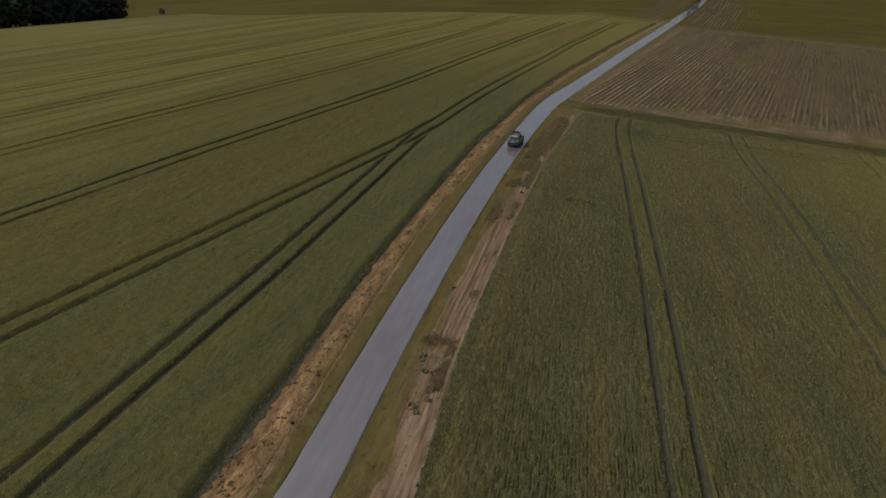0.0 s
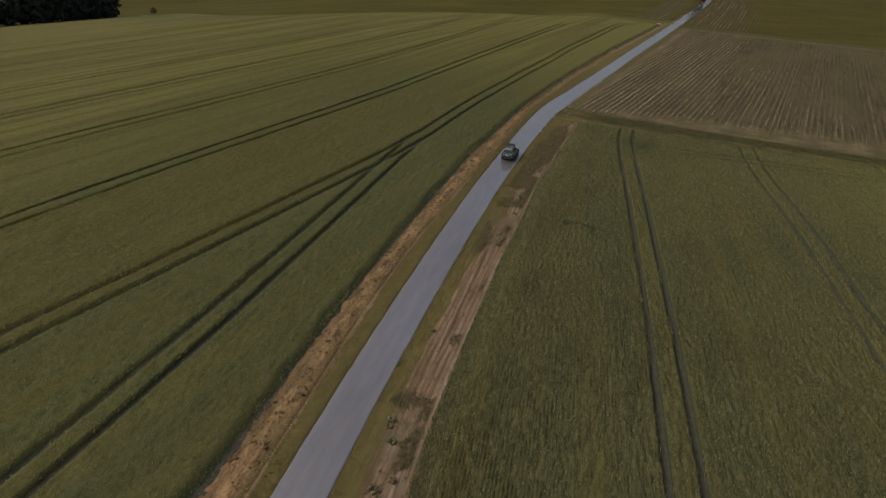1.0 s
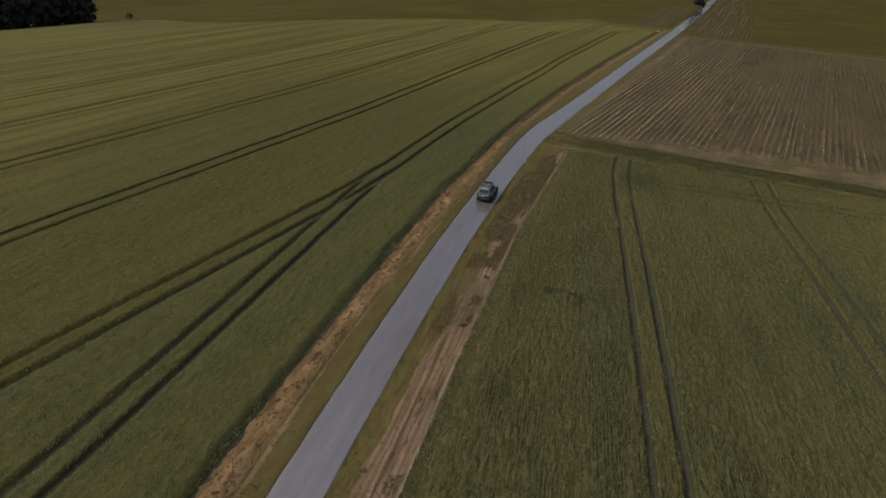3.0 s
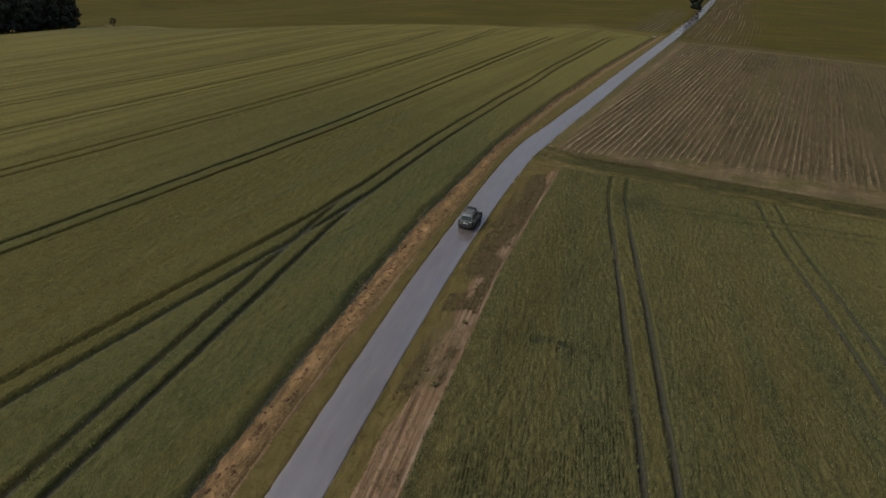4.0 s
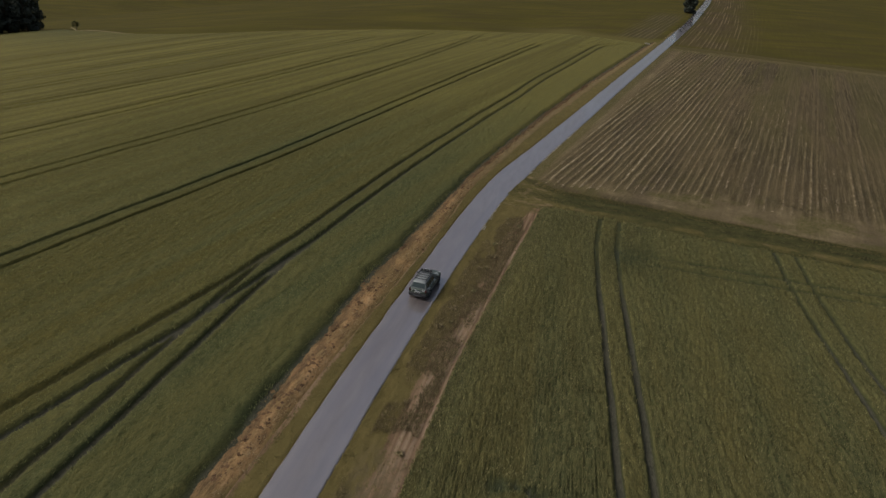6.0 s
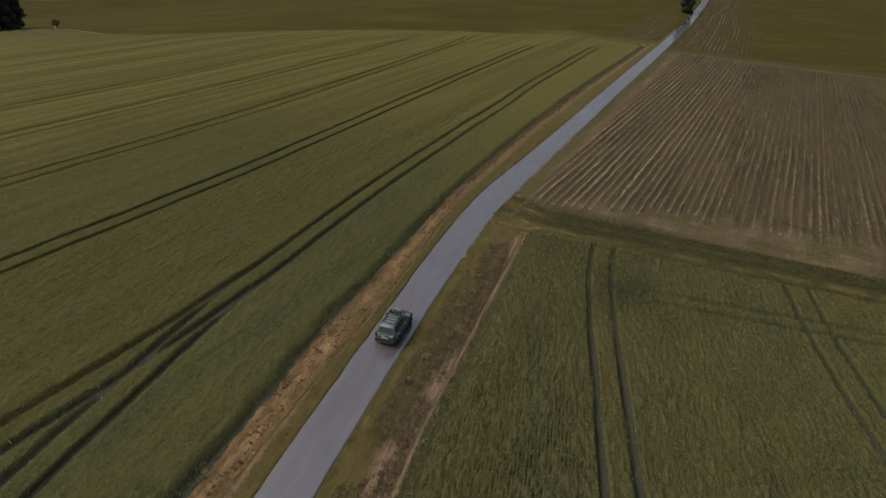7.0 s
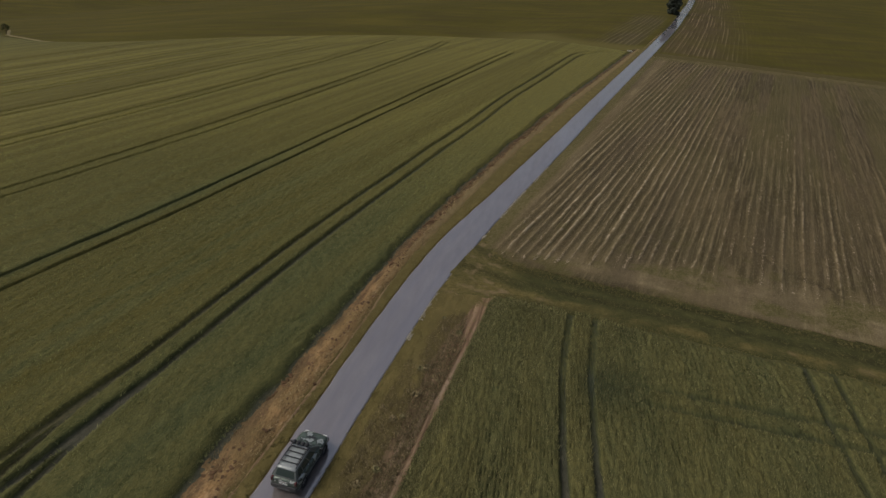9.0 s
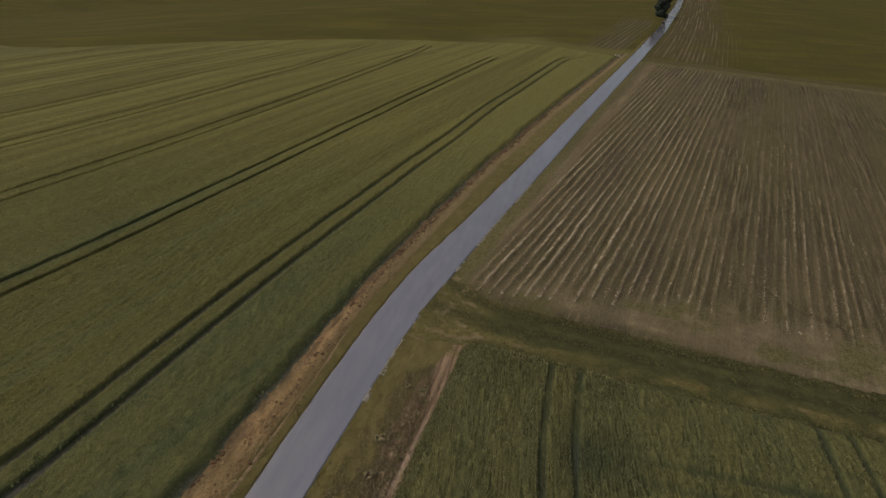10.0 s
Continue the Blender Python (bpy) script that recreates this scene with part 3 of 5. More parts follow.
def build_right_field():
    # columns of the sheet run along the drill rows
    row_x = steps((-9, 46, 0.125), (46, 64, 0.25), (64, 140, 0.95))
    y = steps((-60, 8, 4.0), (8, 114, 0.3), (114, 132, 0.6))
    yy, along = np.meshgrid(y, row_x, indexing="ij")
    x = along - 0.275 * yy
    ss = x - crop_r(yy) + 0.2 - 0.5 * fbm(yy * 0.9, yy * 0, 97)
    cut = wheat_pressed(x, yy)
    drill = 0.5 + 0.5 * np.cos(along * 2 * np.pi / 0.25)
    rough = vnoise(along * 4.4, yy * 1.2, 91) * 0.35 + vnoise(along * 8.0, yy * 3.3, 92) * 0.9 - 0.12 + (0.6 * drill - 0.3) * ramp(ss, 0.3, 2) * (0.2 + 0.8 * ramp(fbm(x * 0.35, yy * 0.12, 93), 0.35, 0.65)) * (1 - 0.5 * ramp(ss, 18, 34))
    spot = 1.4 * np.exp(-(((x + 14.3) / 2.0) ** 2 + ((yy - 66) / 1.1) ** 2)) * ramp(fbm(x * 1.2, yy * 1.2, 95), 0.42, 0.55)
    spot = np.maximum(spot, 0.8 * np.exp(-(((x + 15.5) / 1.1) ** 2 + ((yy - 101) / 1.6) ** 2)))
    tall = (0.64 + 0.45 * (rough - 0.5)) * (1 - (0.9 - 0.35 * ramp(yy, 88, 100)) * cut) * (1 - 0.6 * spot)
    # lower gaps between drill rows take the painted dark as well
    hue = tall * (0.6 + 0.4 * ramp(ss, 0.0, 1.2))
    tall = tall * (0.1 + 0.9 * ramp(ss + 0.5 * (fbm(x * 1.5, yy * 1.5, 86) - 0.5), 0.0, 2.2))
    end = track_low(x) - 0.3 - 0.6 * fbm(x * 0.5, x * 0, 99)
    tall = tall * ramp(end - yy, 0, 1.2)
    z = lay(x, yy) + 0.55 * tall + 0.12 * fbm(x * 0.12, yy * 0.12, 94)
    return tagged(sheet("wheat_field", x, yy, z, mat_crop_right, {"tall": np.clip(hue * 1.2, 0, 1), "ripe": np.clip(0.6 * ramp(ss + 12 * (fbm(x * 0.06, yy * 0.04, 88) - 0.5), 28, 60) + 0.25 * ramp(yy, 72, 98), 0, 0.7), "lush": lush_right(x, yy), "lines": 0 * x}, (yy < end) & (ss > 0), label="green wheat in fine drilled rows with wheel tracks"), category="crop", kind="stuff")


build_right_field()


# ---- grass track between the wheat and the tilled field ----
def build_track():
    x1 = steps((-34.0, 40, 0.4), (40, 300, 4))
    xx, u = np.meshgrid(x1, np.linspace(0, 1, 41), indexing="ij")
    out = np.clip(-26 - xx, 0, 9)
    low = track_low(xx) - 1.0 - 0.35 * out
    high = track_high(xx) + 0.8 + 0.75 * out
    yy = low * (1 - u) + high * u
    wob = 0.12 * (fbm(xx * 0.15, xx * 0, 12) - 0.5)
    lane = np.exp(-((u + wob - 0.5) / 0.1) ** 2) + np.exp(-((u + wob - 0.8) / 0.09) ** 2)
    lane = np.clip(lane * (0.3 + 0.8 * fbm(xx * 0.25, yy * 0.3, 13)), 0, 1)
    rim = np.exp(-((u + wob - 0.22) / 0.1) ** 2) * ramp(fbm(xx * 0.4, yy * 0.4, 14), 0.3, 0.6)
    near_road = 1 - ramp(xx + 4 * (fbm(xx * 0.4, yy * 0.4, 19) - 0.5), -29, -23)
    soil = np.clip(0.55 * ramp(fbm(xx * 0.7, yy * 1.1, 15), 0.52, 0.72) * (0.3 + 0.7 * near_road) + 0.4 * rim * ramp(fbm(xx * 0.5, yy * 0.5, 18), 0.45, 0.65), 0, 1)
    flat = np.sin(np.pi * u) ** 0.5
    z = lay(xx, yy) - 0.02 + flat * (0.05 + 0.16 * (1 - 0.8 * lane) * (0.3 + fbm(xx * 1.5, yy * 1.5, 16)) + 0.08 * vnoise(xx * 4, yy * 4, 17))
    keep = xx > road_mid(yy) + road_half(yy) - 0.25
    return sheet("grass_track", xx, yy, z, mat_track, {"soil": soil, "lane": lane, "dry": np.clip(0.9 * rim + 0.6 * near_road, 0, 1)}, keep, label="rough dark-green grass track between two fields")


def track_material():
    """Rough green grass, yellower and drier along the wheat and towards the road."""
    m = Mat("track_grass", 0.9, 0.05)
    n1, n2, n3 = m.noise(0.9, 5.0, (0.7, 1, 1)), m.noise(5.0, 5.0, (1, 1, 1), 0.0, 0.7), m.noise(2.0, 5.0, (1, 1, 1), 0.3, 0.7)
    green = m.ramp(m.mix(0.4, n1, n2), [(0.32, (0.034, 0.036, 0.015)), (0.5, (0.056, 0.056, 0.021)), (0.68, (0.094, 0.083, 0.031))])
    dry = m.ramp(m.mix(0.5, n3, n2), [(0.32, (0.05, 0.043, 0.018)), (0.46, (0.105, 0.087, 0.03)), (0.58, (0.17, 0.135, 0.05)), (0.7, (0.27, 0.21, 0.1))])
    c = m.mix(m.attr("dry"), green, dry)
    c = m.mix(m.span(m.attr("lane"), 0.2, 0.9, 0.0, 0.65), c, (0.03, 0.03, 0.014))
    c = m.mix(m.span(m.attr("soil"), 0.25, 0.6), c, (0.19, 0.14, 0.076))
    m.colour(m.mix(m.span(n2, 0.52, 0.75, 0.0, 0.4), c, (0.022, 0.022, 0.01)))
    m.bump(n2, 0.9, 0.14)
    return m.m


mat_track = track_material()
build_track()


# ---- tilled field with its rows ----
ROW_GAP = 1.06


def row_wander(q, y):
    """How far a tilled row strays from its straight line."""
    return 0.3 * (fbm(q * 0.05, y * 0.05, 101) - 0.5) + 0.2 * (fbm(q * 0.5, y * 0.3, 105) - 0.5) + 0.16 * (fbm(q * 1.3, y * 1.1, 106) - 0.5) + 0.5 * fbm(q * 0.35, q * 0, 108)


def build_tilled():
    q = steps((-9, 40, 0.106), (40, 62, 0.15), (62, 260, 1.1))
    y = steps((113, 190, 0.35), (190, 272, 1.0))
    yy, qq = np.meshgrid(y, q, indexing="ij")
    lean = 0.05 * (yy - 120)
    left = road_mid(yy) + road_half(yy) + 0.9
    x = -32.6 + qq + lean
    rim = left - 0.85
    x = np.maximum(x, rim)
    begin = rows_start(x)
    tilled = ramp(yy + 9.0 * (fbm(x * 0.9, yy * 0.15, 113) - 0.5), begin - 2.0, begin + 3.5) * ramp(x - left + (fbm(x * 0.3, yy * 0.08, 114) - 0.5) * 1.5, 1.2 + 0.014 * (yy - 120), 2.4 + 0.02 * (yy - 120)) * (1 - ramp(yy, plough_end(x) - 7, plough_end(x) - 4))
    strong = 1 - 0.66 * ramp(x - 0.05 * (yy - 120) + 3 * fbm(x * 0.2, yy * 0.05, 109), -17, -6) * (1 - 0.3 * fbm(x * 0.6, yy * 0.02, 110))
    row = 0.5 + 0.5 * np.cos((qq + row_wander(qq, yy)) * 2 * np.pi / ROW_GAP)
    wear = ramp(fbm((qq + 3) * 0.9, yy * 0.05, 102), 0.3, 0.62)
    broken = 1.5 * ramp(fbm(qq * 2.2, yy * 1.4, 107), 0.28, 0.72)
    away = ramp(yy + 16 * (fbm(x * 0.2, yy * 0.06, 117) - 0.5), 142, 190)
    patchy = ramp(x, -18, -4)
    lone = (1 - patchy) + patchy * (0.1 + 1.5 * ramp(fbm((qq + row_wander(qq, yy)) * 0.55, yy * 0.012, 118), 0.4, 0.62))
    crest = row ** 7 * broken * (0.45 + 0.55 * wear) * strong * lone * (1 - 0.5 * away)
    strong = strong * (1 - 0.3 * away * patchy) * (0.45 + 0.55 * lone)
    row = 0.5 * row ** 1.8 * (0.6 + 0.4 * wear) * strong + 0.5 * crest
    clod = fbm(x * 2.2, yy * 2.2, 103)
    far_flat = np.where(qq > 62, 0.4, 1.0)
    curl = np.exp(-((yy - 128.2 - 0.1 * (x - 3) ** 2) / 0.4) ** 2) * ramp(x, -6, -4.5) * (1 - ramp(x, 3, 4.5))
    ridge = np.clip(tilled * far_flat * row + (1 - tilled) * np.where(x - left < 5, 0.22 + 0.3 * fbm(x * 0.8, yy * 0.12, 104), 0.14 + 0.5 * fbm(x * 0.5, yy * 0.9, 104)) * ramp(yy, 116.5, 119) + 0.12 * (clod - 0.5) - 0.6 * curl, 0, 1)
    green = np.clip((1 - tilled) * np.where(yy > begin, 0.95 * (1 - ramp(x - left - 0.6 * fbm(x * 0.2, yy * 0.25, 116), 0.2, 1.1)), ramp(fbm(x * 0.3, yy * 0.5, 111), 0.42, 0.62)) + 0.9 * ramp(yy, plough_end(x) - 9, plough_end(x) - 3) + 0.5 * tilled * np.exp(-((yy - 126) / 6) ** 2) * ramp(fbm(x * 0.4, yy * 0.4, 112), 0.5, 0.7) + tilled * (0.12 + 0.5 * away) * (1 - ramp(row, 0.15, 0.45)) * ramp(fbm(qq * 0.28, yy * 0.02, 119), 0.36, 0.6), 0, 1)
    z = lay(x, yy) + 0.03 + 0.2 * tilled * row * far_flat - 0.12 * curl + 0.16 * clod * (0.4 + 0.6 * tilled) + 0.06
    z = np.where(x <= rim + 1e-6, -0.02, 0.03 + (z - 0.03) * (0.15 + 0.85 * ramp(x - rim, 0.3, 1.6)))
    keep = (yy > track_high(x) + 0.2 + 0.6 * (-27 - x) * (x < -27)) & (yy < plough_end(x)) & ((x > rim + 1e-6) | (np.roll(x, -1, 1) > rim))
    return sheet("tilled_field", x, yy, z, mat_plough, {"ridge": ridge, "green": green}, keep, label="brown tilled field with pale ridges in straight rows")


build_tilled()


# ---- far fields beyond the headlands ----
def drilled_material(name, a, b, turn):
    m = Mat(name, 0.95, 0.04)
    n = m.noise(0.5, 5.0, (2.2, 0.07, 1), turn)
    n2 = m.noise(0.03, 5.0)
    n3 = m.noise(0.06, 6.0, (0.35, 1.6, 1), -0.5)
    c = m.mix(m.span(m.attr("ridge"), 0.2, 0.9), a, b)
    c = m.mix(m.span(n, 0.4, 0.65, 0.0, 0.6), c, tuple(v * 0.6 for v in a))
    c = m.mix(m.span(n2, 0.4, 0.6, 0.0, 0.4), c, (0.072, 0.064, 0.014))
    base = m.mix(m.span(n2, 0.35, 0.65), (0.066, 0.057, 0.011), (0.094, 0.079, 0.015))
    base = m.mix(m.span(n3, 0.42, 0.62, 0.0, 0.75), base, (0.062, 0.049, 0.017))
    base = m.mix(m.span(n, 0.3, 0.7, 0.0, 0.4), base, (0.05, 0.044, 0.012))
    base = m.mix(m.span(m.attr("straw"), 0.0, 1.0, 0.0, 0.8), base, (0.118, 0.102, 0.034))
    m.colour(m.mix(m.span(m.attr("fade"), 0.0, 1.0), base, c))
    m.bump(n, 0.5, 0.15)
    return m.m


mat_drilled = drilled_material("drilled_far_field", (0.082, 0.062, 0.03), (0.21, 0.16, 0.092), -0.02)
mat_drilled_left = drilled_material("drilled_left_field", (0.079, 0.064, 0.031), (0.2, 0.164, 0.092), -0.02)


def build_far_right():
    q = steps((0, 36, 0.24), (36, 700, 12))
    y = steps((268, 420, 2.5), (420, 900, 8))
    yy, qq = np.meshgrid(y, q, indexing="ij")
    x = road_mid(yy) + road_half(yy) + 1.2 + qq
    row = (0.5 + 0.5 * np.cos((qq + 0.4 * fbm(qq * 0.2, yy * 0.02, 5)) * 2 * np.pi / 1.45)) ** 3 * (qq < 36)
    fade = (1 - ramp(qq + 8 * (fbm(qq * 0.1, yy * 0.05, 10) - 0.5), 8, 30)) * ramp(yy, 272, 282)
    z = lay(x, yy) + 0.02 + 0.15 * row * fade + 0.12 * fbm(x * 0.2, yy * 0.2, 6)
    return sheet("far_field_right", x, yy, z, mat_drilled, {"ridge": row * (0.1 + 1.1 * ramp(fbm(qq * 0.5, yy * 0.02, 8), 0.35, 0.7)), "fade": fade}, label="distant dull olive field with drilled rows by the road")


def build_far_left():
    q = steps((-16, 40, 0.3), (40, 340, 4), (340, 700, 30))
    y = steps((150, 420, 2.0), (420, 900, 8))
    yy, qq = np.meshgrid(y, q, indexing="ij")
    edge = road_mid(yy) - road_half(yy) - 0.9
    x = np.minimum(edge, edge - qq + 0.02 * np.clip(yy - 270, 0, None) * (1 - ramp(qq, 20, 40)))
    row = (0.5 + 0.5 * np.cos((qq + 0.5 * fbm(qq * 0.2, yy * 0.03, 7)) * 2 * np.pi / 1.8)) ** 2.2 * (qq < 40)
    qq = edge - x
    fade = (1 - ramp(qq + 6 * (fbm(qq * 0.2, yy * 0.05, 10) - 0.5), 9, 20)) * ramp(qq, 1.5, 4) * ramp(yy + 0.4 * qq, 279, 290) * (1 - ramp(yy, 372, 410))
    z = lay(x, yy) + 0.02 + 0.15 * row * fade + 0.12 * fbm(x * 0.2, yy * 0.2, 9)
    return sheet("far_field_left", x, yy, z, mat_drilled_left, {"ridge": row * (0.3 + 0.5 * fbm(qq * 0.8, yy * 0.02, 8)), "fade": fade, "straw": (1 - ramp(yy + 14 * (fbm(x * 0.08, yy * 0.03, 12) - 0.5) - 0.2 * np.clip(-x - 60, 0, 60), 274, 290)) * ramp(x, -100, -70)}, (yy > left_end(x) - 5.0) & ((qq > 1e-6) | (np.roll(qq, -1, 1) > 1e-6)), label="distant dull olive field falling towards the wood")


build_far_right()
build_far_left()


def ribbon(name, stations, half, material, label, lift=0.16, n=60, end_half=None):
    """A narrow strip of ground along a bent line of (x, y) stations."""
    st = np.array(stations, float)
    d = np.r_[0, np.cumsum(np.hypot(*np.diff(st, axis=0).T))]
    s = np.linspace(0, d[-1], n)
    cx, cy = np.interp(s, d, st[:, 0]), np.interp(s, d, st[:, 1])
    tx, ty = np.gradient(cx), np.gradient(cy)
    ln = np.hypot(tx, ty)
    nx, ny = -ty / ln, tx / ln
    u = np.linspace(-1, 1, 5)
    w = half * (0.75 + 0.5 * fbm(s * 0.2, s * 0, 3)) * (np.linspace(1, end_half / half, n) if end_half else 1)
    x = cx[:, None] + nx[:, None] * u * w[:, None]
    y = cy[:, None] + ny[:, None] * u * w[:, None]
    z = lay(x, y) + lift * (1 - 0.5 * u**4) + 0.05 * fbm(x, y, 4)
    return sheet(name, x, y, z, material, label=label)


mat_headland = plain("trodden_headland", (0.085, 0.069, 0.026), 0.95, 0.05, scale=0.5, amount=0.7, worn=(0.058, 0.047, 0.02))
ribbon("field_path", [(-318, 250), (-297, 237), (-258, 212), (-218, 189), (-196, 179.5), (-181, 174), (-162, 172.4), (-147, 173.8), (-139, 177.5)], 0.65, mat_path, "pale trodden path across the far field", 0.3, 80, 0.5)
ribbon("headland_path", [(-41.5, 268), (-52, 262), (-72, 251), (-91, 242), (-110, 233), (-120, 226.8), (-131, 209), (-137, 190), (-139.5, 178)], 1.0, mat_headland, "narrow dull path along the field's end", 0.3, 90, 0.8)
ribbon("headland_strip", [(-33, 269), (-20, 269.6), (0, 270), (40, 271.5), (150, 276)], 4.5, mat_headland, "dull trodden strip at the end of the tilled field", 0.12, 80)


# ---- things: helpers ----
def part(name, bm, material, parent, label="", smooth=False):
    me = bpy.data.meshes.new(name)
    bm.normal_update()
    bm.to_mesh(me)
    bm.free()
    me.materials.append(material)
    if smooth:
        me.polygons.foreach_set("use_smooth", np.ones(len(me.polygons), bool))
    ob = new(name, me)
    ob.parent = parent
    return tagged(ob, label) if label else ob


def box(bm, cx, cy, cz, sx, sy, sz, bevel=0.0, m=None):
    got = bmesh.ops.create_cube(bm, size=1.0, matrix=(m or Matrix()) @ Matrix.Translation((cx, cy, cz)) @ Matrix.Diagonal((sx, sy, sz, 1)))
    if bevel:
        edges = list({e for v in got["verts"] for e in v.link_edges})
        bmesh.ops.bevel(bm, geom=edges, offset=bevel, segments=2, affect="EDGES", profile=0.5)
    return bm


def rod(bm, a, b, r, n=8, r2=None):
    a, b = Vector(a), Vector(b)
    d = b - a
    m = Matrix.Translation((a + b) / 2) @ d.to_track_quat("Z", "Y").to_matrix().to_4x4()
    bmesh.ops.create_cone(bm, cap_ends=True, segments=n, radius1=r, radius2=r if r2 is None else r2, depth=d.length, matrix=m)
    return bm


def ring(bm, centre, axis, r_out, r_in, width, n=28):
    """A ring such as a tyre, about the x axis when axis is 0."""
    prof = [(r_in, -width / 2), (r_out * 0.93, -width / 2), (r_out, -width * 0.32), (r_out, width * 0.32), (r_out * 0.93, width / 2), (r_in, width / 2)]
    rows = []
    for k in range(n):
        a = 2 * math.pi * k / n
        rows.append([bm.verts.new((centre[0] + w, centre[1] + r * math.cos(a), centre[2] + r * math.sin(a))) for r, w in prof])
    for k in range(n):
        p, q = rows[k], rows[(k + 1) % n]
        for j in range(len(prof)):
            bm.faces.new((p[j], p[(j + 1) % len(prof)], q[(j + 1) % len(prof)], q[j]))
    return bm


def loft(bm, sections, cap=True):
    """Skin over closed sections with the same number of points."""
    rows = [[bm.verts.new(p) for p in s] for s in sections]
    n = len(rows[0])
    for p, q in zip(rows, rows[1:]):
        for j in range(n):
            bm.faces.new((p[j], p[(j + 1) % n], q[(j + 1) % n], q[j]))
    if cap:
        bm.faces.new(rows[0][::-1])
        bm.faces.new(rows[-1])
    bmesh.ops.recalc_face_normals(bm, faces=bm.faces)
    return bm


def empty(name, m, label, category, group=""):
    ob = new(name)
    ob.empty_display_size = 0.3
    ob.matrix_world = m
    return tagged(ob, label, category, group)


# ---- the car ----
def paint_material():
    m = Mat("grey_green_paint", 0.32, 0.5, 0.25)
    n = m.noise(2.6, 2.0, (1, 1, 1.3))
    fine = m.noise(60.0, 2.0)
    c = m.ramp(n, [(0.44, (0.07, 0.095, 0.076)), (0.47, (0.07, 0.095, 0.076)), (0.485, (0.026, 0.036, 0.029)), (0.57, (0.026, 0.036, 0.029)), (0.585, (0.3, 0.32, 0.3))])
    m.colour(m.mix(m.span(fine, 0.4, 0.7, 0.0, 0.15), c, (0.08, 0.07, 0.055)))
    return m.m


mat_paint = paint_material()
mat_pillar = plain("dark_pillar_paint", (0.09, 0.102, 0.096), 0.3, 0.5, scale=12)
mat_roofpaint = plain("roof_paint", (0.27, 0.29, 0.28), 0.35, 0.5, 0.15, scale=12, amount=0.25)
mat_trim = plain("black_plastic", (0.022, 0.023, 0.025), 0.55, 0.35, scale=30, amount=0.4, worn=(0.05, 0.045, 0.04))
mat_rubber = plain("tyre_rubber", (0.018, 0.018, 0.018), 0.85, 0.2, scale=25, amount=0.5, worn=(0.06, 0.05, 0.038))
mat_rim = plain("dark_alloy", (0.12, 0.12, 0.125), 0.35, 0.5, 0.8, scale=20)
mat_lamp_red = plain("red_lamp", (0.07, 0.014, 0.012), 0.15, 0.6, scale=30, amount=0.2)
mat_lamp_clear = plain("clear_lamp", (0.6, 0.6, 0.58), 0.08, 0.7, scale=30, amount=0.1)
mat_chrome = plain("bright_metal", (0.6, 0.6, 0.6), 0.2, 0.5, 1.0, scale=20)
mat_plate = plain("white_plate", (0.75, 0.75, 0.72), 0.4, 0.4, scale=10, amount=0.1)
mat_ink = plain("plate_ink", (0.03, 0.03, 0.03), 0.5, 0.3, scale=10, amount=0.1)
glass_m = Mat("tinted_car_glass", 0.04, 0.6)
glass_m.colour((0.03, 0.045, 0.042))
glass_m.bump(glass_m.noise(3.0, 2.0), 0.02, 0.01)
mat_glass = glass_m.m


